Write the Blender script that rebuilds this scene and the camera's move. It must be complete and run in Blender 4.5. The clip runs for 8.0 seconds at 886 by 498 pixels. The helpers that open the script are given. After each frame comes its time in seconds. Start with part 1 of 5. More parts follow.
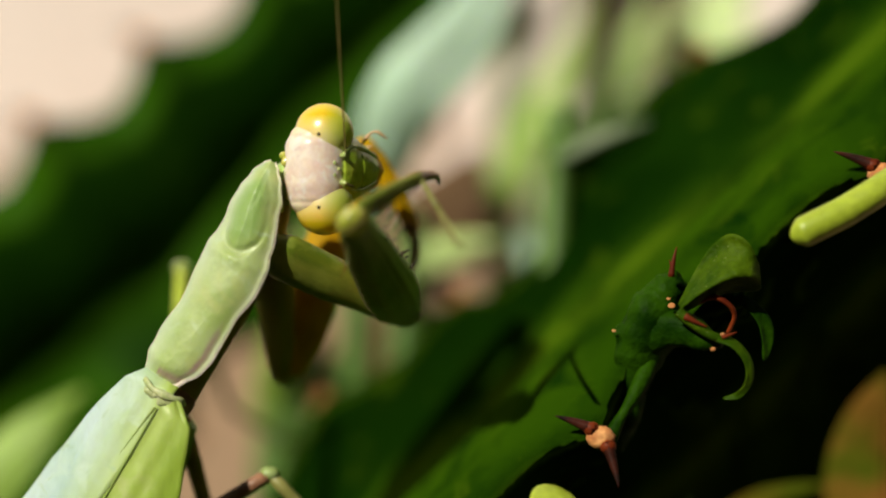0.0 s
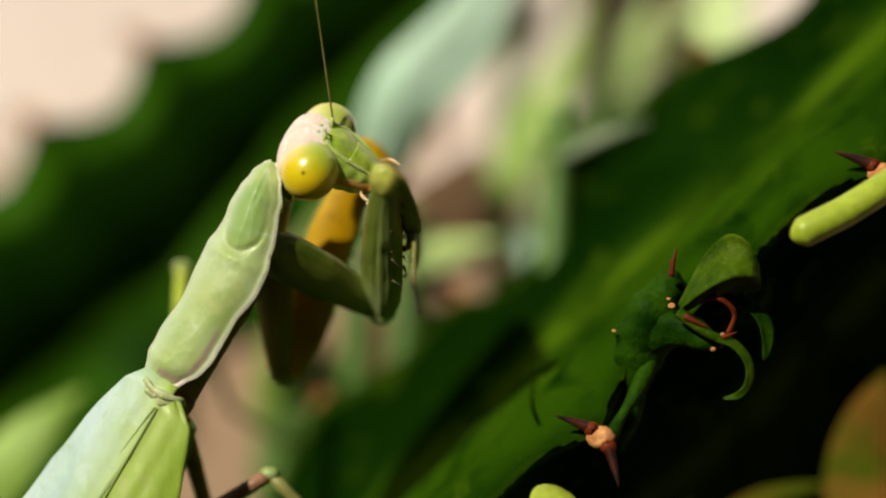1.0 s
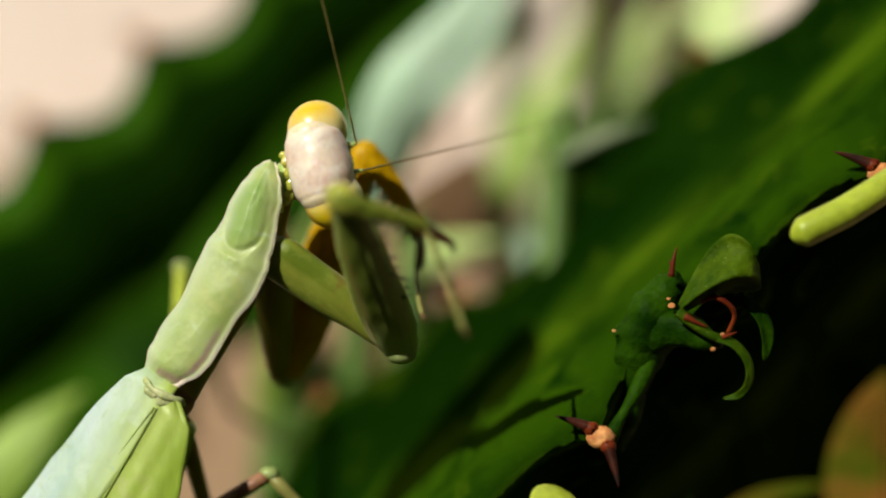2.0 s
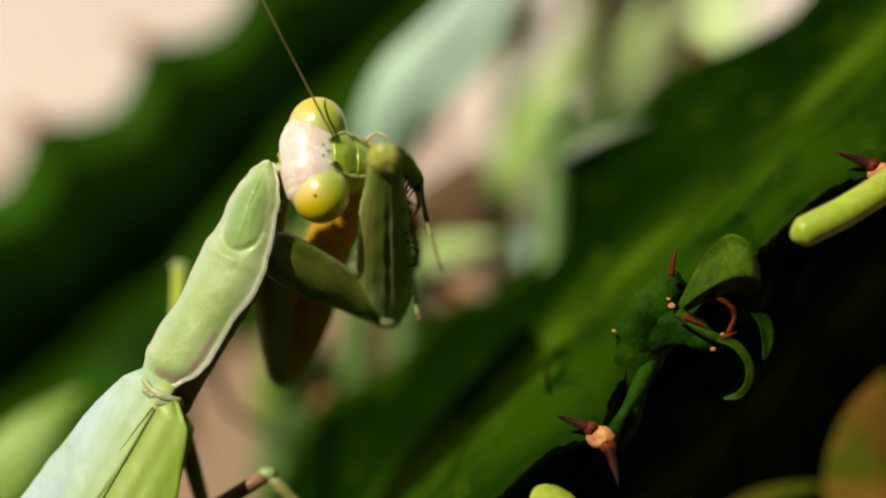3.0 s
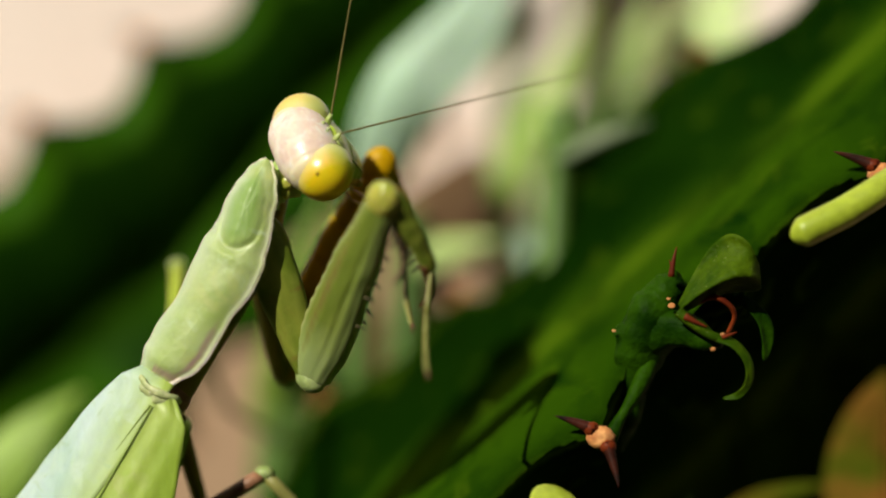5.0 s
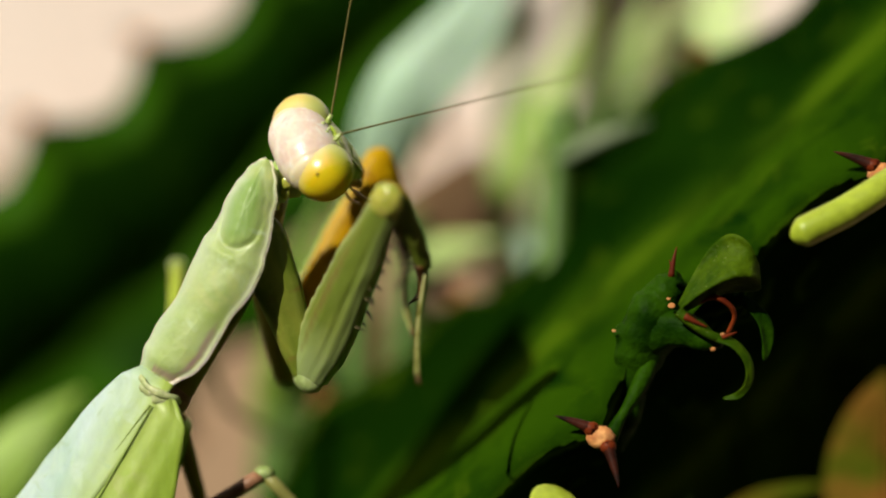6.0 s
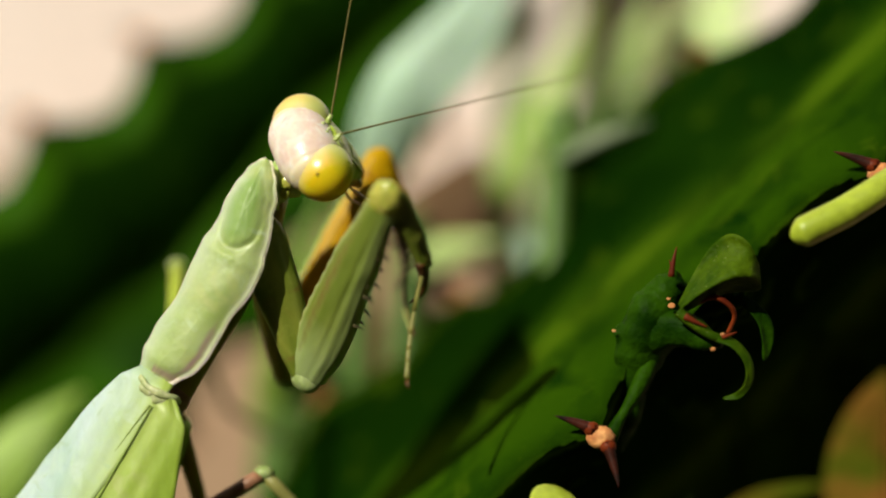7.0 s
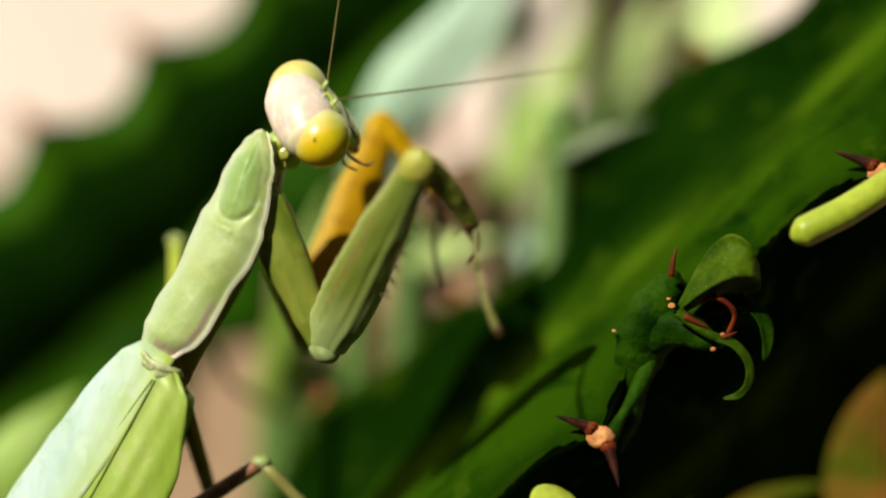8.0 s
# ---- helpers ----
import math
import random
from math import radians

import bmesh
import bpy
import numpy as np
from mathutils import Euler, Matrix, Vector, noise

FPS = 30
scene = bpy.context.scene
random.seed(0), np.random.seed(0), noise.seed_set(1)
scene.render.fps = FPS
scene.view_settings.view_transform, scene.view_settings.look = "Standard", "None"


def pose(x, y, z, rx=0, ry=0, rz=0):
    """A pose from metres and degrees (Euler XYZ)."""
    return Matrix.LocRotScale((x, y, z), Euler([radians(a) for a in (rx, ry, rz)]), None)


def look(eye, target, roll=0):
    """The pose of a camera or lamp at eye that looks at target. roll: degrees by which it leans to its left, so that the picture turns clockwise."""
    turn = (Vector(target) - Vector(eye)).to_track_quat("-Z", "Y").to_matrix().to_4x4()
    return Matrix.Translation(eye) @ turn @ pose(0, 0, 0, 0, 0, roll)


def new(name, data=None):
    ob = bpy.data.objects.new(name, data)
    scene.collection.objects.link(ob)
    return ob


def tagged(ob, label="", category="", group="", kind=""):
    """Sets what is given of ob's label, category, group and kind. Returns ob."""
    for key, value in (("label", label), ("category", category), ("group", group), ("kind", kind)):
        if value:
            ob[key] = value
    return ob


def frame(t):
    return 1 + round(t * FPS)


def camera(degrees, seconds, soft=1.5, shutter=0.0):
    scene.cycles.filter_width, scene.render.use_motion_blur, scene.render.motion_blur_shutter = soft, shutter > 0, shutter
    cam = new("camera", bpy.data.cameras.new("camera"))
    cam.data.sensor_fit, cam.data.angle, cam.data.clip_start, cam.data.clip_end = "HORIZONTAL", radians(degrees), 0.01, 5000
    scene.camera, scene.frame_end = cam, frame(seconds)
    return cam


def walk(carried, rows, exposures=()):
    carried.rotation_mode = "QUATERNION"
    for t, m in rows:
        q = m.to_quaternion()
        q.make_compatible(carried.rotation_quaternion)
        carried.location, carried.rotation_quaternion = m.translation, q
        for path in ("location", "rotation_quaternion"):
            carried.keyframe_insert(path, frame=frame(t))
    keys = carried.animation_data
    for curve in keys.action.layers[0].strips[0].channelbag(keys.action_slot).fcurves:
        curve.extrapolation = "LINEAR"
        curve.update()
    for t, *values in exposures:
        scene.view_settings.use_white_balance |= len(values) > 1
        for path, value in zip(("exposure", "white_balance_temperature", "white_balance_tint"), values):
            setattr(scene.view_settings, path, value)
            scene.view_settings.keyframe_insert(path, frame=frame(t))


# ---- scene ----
MM = 0.001
EYE = 0.62          # height of the lens over the ground
BACK = 240.0        # millimetres from the lens to the plane of the mantis

# ---- camera: a macro lens on a tripod ----
cam = camera(12.4, 8.0, soft=2.1, shutter=0.5)
cam.data.dof.use_dof = True
cam.data.dof.focus_distance = 0.2405
cam.data.dof.aperture_fstop = 9.8
VIEW = look((0, -BACK * MM, EYE), (0, 0, EYE))
walk(cam, [(0.0, VIEW), (8.0, VIEW)], [(0.0, -0.22), (4.5, -0.18), (7.2, -0.12), (7.5, -0.06), (7.8, -0.02), (8.0, 0.04)])

# ---- light: one low sun from the upper left, in front, and a clear sky ----
TO_SUN = Vector((-0.48, -0.68, 0.55)).normalized()
sky = bpy.data.worlds.new("sky")
scene.world = sky
sky.use_nodes = True
nt = sky.node_tree
tex = nt.nodes.new("ShaderNodeTexSky")
tex.sky_type = "NISHITA"
tex.sun_disc = False
tex.sun_elevation = math.asin(TO_SUN.z)
tex.sun_rotation = math.atan2(TO_SUN.x, TO_SUN.y) % (2 * math.pi)
nt.nodes["Background"].inputs["Strength"].default_value = 0.03
nt.links.new(tex.outputs["Color"], nt.nodes["Background"].inputs["Color"])
sun_data = bpy.data.lights.new("sun", "SUN")
sun_data.energy, sun_data.angle, sun_data.color = 5.0, radians(0.5), (1.0, 0.97, 0.76)
sun = new("sun", sun_data)
sun.matrix_world = look(TO_SUN * 3 + Vector((0, 0, EYE)), (0, 0, EYE))


# ---- materials ----
def surface(name, base, other, rough=0.45, grain=1.0, patch=5.0, bump=0.25, sss=0.0, coat=0.0,
            speckle=None, streak=1.0, spec=0.5, metal=0.0, split=(0.38, 0.62), vary=0.15):
    """Two colours mixed at two scales (grain and patch, in mm), fine relief, optional specks, streaks along z."""
    m = bpy.data.materials.new(name)
    m.use_nodes = True
    t, b = m.node_tree, m.node_tree.nodes["Principled BSDF"]
    co = t.nodes.new("ShaderNodeTexCoord")
    mp = t.nodes.new("ShaderNodeMapping")
    mp.inputs["Scale"].default_value = (1, 1, 1 / streak)
    t.links.new(co.outputs["Object"], mp.inputs["Vector"])

    def cloud(size, detail):
        n = t.nodes.new("ShaderNodeTexNoise")
        n.inputs["Scale"].default_value = 1000.0 / size
        n.inputs["Detail"].default_value = detail
        t.links.new(mp.outputs["Vector"], n.inputs["Vector"])
        return n
    big, small = cloud(patch, 3), cloud(grain, 4)
    ramp = t.nodes.new("ShaderNodeValToRGB")
    ramp.color_ramp.elements[0].position, ramp.color_ramp.elements[1].position = split
    ramp.color_ramp.elements[0].color = (*base, 1)
    ramp.color_ramp.elements[1].color = (*other, 1)
    t.links.new(big.outputs["Fac"], ramp.inputs["Fac"])
    hsv = t.nodes.new("ShaderNodeHueSaturation")
    span = t.nodes.new("ShaderNodeMapRange")
    span.inputs["From Min"].default_value, span.inputs["From Max"].default_value = 0.3, 0.7
    span.inputs["To Min"].default_value, span.inputs["To Max"].default_value = 1 - vary, 1 + vary * 0.9
    t.links.new(small.outputs["Fac"], span.inputs["Value"])
    t.links.new(span.outputs["Result"], hsv.inputs["Value"])
    t.links.new(ramp.outputs["Color"], hsv.inputs["Color"])
    col = hsv.outputs["Color"]
    if speckle:
        size, colour, amount = speckle
        v = t.nodes.new("ShaderNodeTexVoronoi")
        v.inputs["Scale"].default_value = 1000.0 / size
        t.links.new(co.outputs["Object"], v.inputs["Vector"])
        lim = t.nodes.new("ShaderNodeMapRange")
        lim.inputs["From Min"].default_value, lim.inputs["From Max"].default_value = amount, amount * 0.6
        t.links.new(v.outputs["Distance"], lim.inputs["Value"])
        mix = t.nodes.new("ShaderNodeMix")
        mix.data_type = "RGBA"
        mix.inputs["B"].default_value = (*colour, 1)
        t.links.new(lim.outputs["Result"], mix.inputs["Factor"])
        t.links.new(col, mix.inputs["A"])
        col = mix.outputs["Result"]
    t.links.new(col, b.inputs["Base Color"])
    b.inputs["Roughness"].default_value = rough
    b.inputs["Metallic"].default_value = metal
    b.inputs["Specular IOR Level"].default_value = spec
    b.inputs["Coat Weight"].default_value = coat
    b.inputs["Coat Roughness"].default_value = 0.2
    if sss:
        b.inputs["Subsurface Weight"].default_value = sss
        b.inputs["Subsurface Radius"].default_value = (0.5, 0.6, 0.2)
        b.inputs["Subsurface Scale"].default_value = 0.001
    bp = t.nodes.new("ShaderNodeBump")
    bp.inputs["Strength"].default_value = bump
    bp.inputs["Distance"].default_value = grain * MM * 0.3
    t.links.new(small.outputs["Fac"], bp.inputs["Height"])
    t.links.new(bp.outputs["Normal"], b.inputs["Normal"])
    return m


M = {}
M["plaster"] = surface("pale_plaster", (0.83, 0.70, 0.68), (0.88, 0.78, 0.77), 0.9, 3, 60, 0.6)
M["soil"] = surface("garden_soil", (0.045, 0.032, 0.022), (0.085, 0.06, 0.042), 0.95, 3, 120, 0.8)
M["tan"] = surface("wall_shade_tan", (0.30, 0.17, 0.105), (0.44, 0.28, 0.19), 0.9, 3, 24, 0.6)
M["fence"] = surface("blocker_timber", (0.035, 0.026, 0.018), (0.06, 0.045, 0.03), 0.85, 6, 90, 0.6, streak=6)
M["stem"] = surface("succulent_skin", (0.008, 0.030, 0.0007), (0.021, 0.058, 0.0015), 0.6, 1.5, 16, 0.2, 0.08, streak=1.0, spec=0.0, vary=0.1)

def blotches(m, colour, size, low, high):
    """Irregular darker or paler blotches at one more scale."""
    t = m.node_tree
    b = t.nodes["Principled BSDF"]
    old = b.inputs["Base Color"].links[0].from_socket
    co = t.nodes.new("ShaderNodeTexCoord")
    n = t.nodes.new("ShaderNodeTexNoise")
    n.inputs["Scale"].default_value = 1000.0 / size
    n.inputs["Detail"].default_value = 5
    n.inputs["Distortion"].default_value = 0.8
    t.links.new(co.outputs["Object"], n.inputs["Vector"])
    rng = t.nodes.new("ShaderNodeMapRange")
    rng.inputs["From Min"].default_value, rng.inputs["From Max"].default_value = low, high
    t.links.new(n.outputs["Fac"], rng.inputs["Value"])
    mix = t.nodes.new("ShaderNodeMix")
    mix.data_type = "RGBA"
    mix.inputs["B"].default_value = (*colour, 1)
    t.links.new(rng.outputs["Result"], mix.inputs["Factor"])
    t.links.new(old, mix.inputs["A"])
    t.links.new(mix.outputs["Result"], b.inputs["Base Color"])


def variegate(m, colour, full, none, rag=0.35, size=7.0, name="rib"):
    """A feathered stripe of pigment: whole where the attribute is at full, gone at none."""
    t = m.node_tree
    b = t.nodes["Principled BSDF"]
    old = b.inputs["Base Color"].links[0].from_socket
    at = t.nodes.new("ShaderNodeAttribute")
    at.attribute_name = name
    co = t.nodes.new("ShaderNodeTexCoord")
    n = t.nodes.new("ShaderNodeTexNoise")
    n.inputs["Scale"].default_value = 1000.0 / size
    n.inputs["Detail"].default_value = 4
    t.links.new(co.outputs["Object"], n.inputs["Vector"])
    add = t.nodes.new("ShaderNodeMath")
    add.operation = "MULTIPLY_ADD"
    add.inputs[1].default_value = rag
    t.links.new(n.outputs["Fac"], add.inputs[0])
    t.links.new(at.outputs["Fac"], add.inputs[2])
    rng = t.nodes.new("ShaderNodeMapRange")
    rng.inputs["From Min"].default_value, rng.inputs["From Max"].default_value = none + rag / 2, full + rag / 2
    t.links.new(add.outputs["Value"], rng.inputs["Value"])
    mix = t.nodes.new("ShaderNodeMix")
    mix.data_type = "RGBA"
    mix.inputs["B"].default_value = (*colour, 1)
    t.links.new(rng.outputs["Result"], mix.inputs["Factor"])
    t.links.new(old, mix.inputs["A"])
    t.links.new(mix.outputs["Result"], b.inputs["Base Color"])


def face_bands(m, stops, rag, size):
    """Feathered bands of colour across each face of a winged stem (attribute rib: 0 on one wing's edge, 1 on the next).
    """
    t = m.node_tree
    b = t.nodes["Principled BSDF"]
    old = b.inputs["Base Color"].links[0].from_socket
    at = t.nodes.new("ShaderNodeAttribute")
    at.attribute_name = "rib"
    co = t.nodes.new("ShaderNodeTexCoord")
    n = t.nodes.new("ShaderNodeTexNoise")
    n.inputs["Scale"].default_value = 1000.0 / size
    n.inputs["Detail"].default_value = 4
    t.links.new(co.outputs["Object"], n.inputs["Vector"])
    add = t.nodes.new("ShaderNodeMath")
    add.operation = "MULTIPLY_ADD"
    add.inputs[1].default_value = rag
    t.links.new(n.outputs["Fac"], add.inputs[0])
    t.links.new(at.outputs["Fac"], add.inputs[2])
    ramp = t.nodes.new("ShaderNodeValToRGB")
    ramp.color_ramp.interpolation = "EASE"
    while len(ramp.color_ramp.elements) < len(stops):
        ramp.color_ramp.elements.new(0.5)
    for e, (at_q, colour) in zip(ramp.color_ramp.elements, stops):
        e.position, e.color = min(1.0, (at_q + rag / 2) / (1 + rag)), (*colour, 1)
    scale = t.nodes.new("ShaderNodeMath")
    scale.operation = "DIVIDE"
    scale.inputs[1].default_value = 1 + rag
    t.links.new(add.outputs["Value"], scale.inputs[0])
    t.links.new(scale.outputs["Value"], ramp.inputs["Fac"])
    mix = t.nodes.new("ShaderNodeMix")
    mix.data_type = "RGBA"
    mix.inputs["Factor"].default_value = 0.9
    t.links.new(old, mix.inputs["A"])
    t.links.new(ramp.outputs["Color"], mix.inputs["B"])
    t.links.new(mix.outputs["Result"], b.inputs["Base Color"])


# pale variegated middle; the near-black far side is shade put into the colour
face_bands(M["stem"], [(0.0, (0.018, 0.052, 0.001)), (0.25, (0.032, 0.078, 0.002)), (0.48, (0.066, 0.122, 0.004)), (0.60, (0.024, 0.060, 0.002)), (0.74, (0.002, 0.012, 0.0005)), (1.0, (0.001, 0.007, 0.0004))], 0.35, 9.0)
blotches(M["stem"], (0.006, 0.024, 0.001), 17.0, 0.50, 0.72)
blotches(M["stem"], (0.004, 0.020, 0.001), 4.5, 0.50, 0.75)
blotches(M["stem"], (0.046, 0.086, 0.003), 3.2, 0.60, 0.82)
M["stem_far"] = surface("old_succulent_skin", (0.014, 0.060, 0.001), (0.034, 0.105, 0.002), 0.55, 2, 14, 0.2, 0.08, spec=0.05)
# paler mid-face, darker towards the wing edges
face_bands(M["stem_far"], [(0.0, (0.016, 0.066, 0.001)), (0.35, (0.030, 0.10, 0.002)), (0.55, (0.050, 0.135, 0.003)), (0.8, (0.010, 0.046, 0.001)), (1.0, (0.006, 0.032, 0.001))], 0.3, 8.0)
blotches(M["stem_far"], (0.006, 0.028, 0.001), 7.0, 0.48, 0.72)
blotches(M["stem_far"], (0.040, 0.105, 0.002), 4.0, 0.60, 0.80)
M["collar"] = surface("collar_skin", (0.40, 0.46, 0.20), (0.56, 0.56, 0.32), 0.45, 0.3, 1.2, 0.4, 0.2)
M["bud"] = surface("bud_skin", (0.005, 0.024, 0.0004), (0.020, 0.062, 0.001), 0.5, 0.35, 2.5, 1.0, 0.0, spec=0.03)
M["shoot"] = surface("young_shoot_skin", (0.34, 0.42, 0.03), (0.42, 0.50, 0.05), 0.4, 0.6, 4, 0.3, 0.2)
M["leaf"] = surface("leaf_blade", (0.024, 0.058, 0.001), (0.060, 0.105, 0.003), 0.5, 0.35, 2, 0.9, 0.0, spec=0.04,
                    speckle=(0.37, (0.14, 0.19, 0.05), 0.12))
M["leaf_pale"] = surface("pale_leaf_blade", (0.46, 0.64, 0.50), (0.62, 0.78, 0.66), 0.5, 2, 12, 0.2, 0.15)
M["leaf_soft"] = surface("soft_leaf_blade", (0.42, 0.56, 0.17), (0.56, 0.68, 0.30), 0.5, 2, 12, 0.2, 0.15)
M["leaf_lime"] = surface("lime_leaf_blade", (0.20, 0.34, 0.03), (0.33, 0.47, 0.09), 0.5, 2, 12, 0.2, 0.15)
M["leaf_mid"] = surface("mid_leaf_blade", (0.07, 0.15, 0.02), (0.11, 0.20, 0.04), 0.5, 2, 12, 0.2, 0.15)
M["leaf_grey"] = surface("greyish_leaf_blade", (0.16, 0.21, 0.12), (0.30, 0.30, 0.22), 0.5, 2, 8, 0.2, 0.1)
M["leaf_dry"] = surface("dry_leaf", (0.12, 0.062, 0.028), (0.19, 0.105, 0.052), 0.8, 1.5, 8, 0.4)
M["leaf_rust"] = surface("rusty_leaf", (0.050, 0.070, 0.004), (0.10, 0.05, 0.008), 0.6, 1.5, 5, 0.4, spec=0.0)
M["spine"] = surface("thorn", (0.010, 0.005, 0.004), (0.055, 0.012, 0.007), 0.55, 0.4, 1.6, 0.5, spec=0.08)
M["thorn_red"] = surface("red_thorn", (0.21, 0.036, 0.008), (0.09, 0.012, 0.005), 0.5, 0.4, 1.6, 0.3, spec=0.1)
M["areole"] = surface("corky_pad", (0.56, 0.21, 0.06), (0.78, 0.38, 0.14), 0.8, 0.3, 1.2, 0.6)
M["twig"] = surface("grey_twig", (0.06, 0.032, 0.022), (0.13, 0.075, 0.055), 0.8, 1.5, 6, 0.5)
# mantis
M["pronotum"] = surface("pronotum_shell", (0.34, 0.44, 0.13), (0.45, 0.53, 0.25), 0.48, 0.35, 3.0, 0.25, 0.3, coat=0.1, vary=0.04)
M["prozona"] = surface("prozona_shell", (0.36, 0.50, 0.14), (0.47, 0.59, 0.25), 0.5, 0.35, 1.6, 0.3, 0.3, coat=0.1, vary=0.04)
M["margin"] = surface("pale_margin", (0.72, 0.68, 0.44), (0.74, 0.63, 0.55), 0.5, 0.3, 1.5, 0.4, 0.2)
M["wing"] = surface("tegmen_mint", (0.42, 0.57, 0.53), (0.53, 0.66, 0.66), 0.5, 0.5, 3.5, 0.25, 0.2, streak=2, vary=0.05)
M["wing_lime"] = surface("tegmen_lime", (0.27, 0.40, 0.035), (0.36, 0.47, 0.09), 0.45, 0.5, 3.5, 0.3, 0.2, streak=2, vary=0.05)
M["vein"] = surface("vein", (0.16, 0.24, 0.03), (0.22, 0.28, 0.05), 0.5, 0.5, 2, 0.2)
M["head"] = surface("head_shell", (0.32, 0.44, 0.06), (0.44, 0.54, 0.12), 0.3, 0.25, 1.0, 0.3, 0.2, coat=0.4, vary=0.05)
M["vertex"] = surface("pink_vertex", (0.80, 0.60, 0.54), (0.86, 0.74, 0.68), 0.38, 0.3, 1.2, 0.25, 0.25, coat=0.2, vary=0.05)
M["eye"] = surface("compound_eye", (0.84, 0.52, 0.008), (0.74, 0.56, 0.008), 0.34, 0.12, 2.0, 0.06, 0.35, coat=0.7, vary=0.05)
M["black"] = surface("dark_spot", (0.012, 0.008, 0.006), (0.02, 0.01, 0.008), 0.4, 0.1, 0.5, 0.1)
M["ridge"] = surface("face_ridge", (0.36, 0.47, 0.10), (0.50, 0.58, 0.22), 0.3, 0.35, 0.9, 0.5, 0.2, coat=0.5)
M["knee"] = surface("knee_skin", (0.36, 0.40, 0.05), (0.52, 0.48, 0.10), 0.24, 0.3, 0.9, 0.4, 0.35, coat=0.5)
M["trochanter"] = surface("trochanter_skin", (0.25, 0.34, 0.09), (0.35, 0.42, 0.17), 0.45, 0.3, 1.2, 0.3, 0.3)
M["face"] = surface("face_shield", (0.26, 0.38, 0.018), (0.38, 0.48, 0.05), 0.3, 0.5, 0.9, 0.6, 0.2, coat=0.45)
M["mouth"] = surface("mouthparts", (0.45, 0.20, 0.04), (0.55, 0.30, 0.08), 0.4, 0.3, 0.8, 0.3, 0.1)
M["palp"] = surface("palp", (0.70, 0.42, 0.22), (0.78, 0.55, 0.34), 0.4, 0.3, 0.8, 0.3, 0.1)
M["leg"] = surface("leg_green", (0.12, 0.175, 0.013), (0.275, 0.29, 0.045), 0.38, 0.3, 2.5, 0.25, 0.2, streak=3, coat=0.1, vary=0.05)
M["femur"] = surface("femur_green", (0.16, 0.21, 0.030), (0.26, 0.30, 0.065), 0.36, 0.25, 2.2, 0.25, 0.25, streak=4, coat=0.15, vary=0.06)
M["leg_in"] = surface("leg_amber", (0.42, 0.23, 0.002), (0.60, 0.35, 0.003), 0.4, 0.4, 2.5, 0.25, 0.2, spec=0.12, streak=3, vary=0.05)
M["leg_olive"] = surface("leg_olive", (0.24, 0.16, 0.015), (0.30, 0.22, 0.02), 0.4, 0.4, 2.5, 0.25, 0.2, streak=3, vary=0.05)
M["tarsus"] = surface("tarsus_skin", (0.20, 0.20, 0.045), (0.27, 0.25, 0.075), 0.45, 0.3, 1.5, 0.2, 0.1, vary=0.05)
M["barb"] = surface("leg_spine", (0.012, 0.006, 0.004), (0.05, 0.02, 0.01), 0.4, 0.2, 0.5, 0.1)
M["claw"] = surface("hooked_claw", (0.05, 0.016, 0.006), (0.16, 0.06, 0.015), 0.35, 0.2, 0.8, 0.2, coat=0.3)
M["joint"] = surface("brown_joint", (0.22, 0.09, 0.05), (0.34, 0.16, 0.09), 0.5, 0.3, 1.2, 0.3)
M["antenna"] = surface("antenna", (0.12, 0.10, 0.022), (0.19, 0.15, 0.04), 0.5, 0.3, 0.8, 0.2)


def tint_ends(m, colour, start, end, axis="X", both=True):
    """Pigment that changes with the distance from the middle along x, in mm."""
    t = m.node_tree
    b = t.nodes["Principled BSDF"]
    old = b.inputs["Base Color"].links[0].from_socket
    co = t.nodes.new("ShaderNodeTexCoord")
    sep = t.nodes.new("ShaderNodeSeparateXYZ")
    t.links.new(co.outputs["Object"], sep.inputs["Vector"])
    ab = t.nodes.new("ShaderNodeMath")
    ab.operation = "ABSOLUTE"
    t.links.new(sep.outputs[axis], ab.inputs[0])
    if not both:
        ab.operation = "ADD"
        ab.inputs[1].default_value = 0.0
    rng = t.nodes.new("ShaderNodeMapRange")
    rng.inputs["From Min"].default_value, rng.inputs["From Max"].default_value = start * MM, end * MM
    t.links.new(ab.outputs["Value"], rng.inputs["Value"])
    mix = t.nodes.new("ShaderNodeMix")
    mix.data_type = "RGBA"
    mix.inputs["B"].default_value = (*colour, 1)
    t.links.new(rng.outputs["Result"], mix.inputs["Factor"])
    t.links.new(old, mix.inputs["A"])
    t.links.new(mix.outputs["Result"], b.inputs["Base Color"])


tint_ends(M["vertex"], (0.87, 0.72, 0.36), 1.5, 3.0)
tint_ends(M["eye"], (0.87, 0.73, 0.38), 3.2, 1.8)
tint_ends(M["eye"], (0.74, 0.36, 0.01), -0.4, -1.5, "Z", False)
tint_ends(M["eye"], (0.34, 0.46, 0.012), 0.55, 1.7, "Y", False)


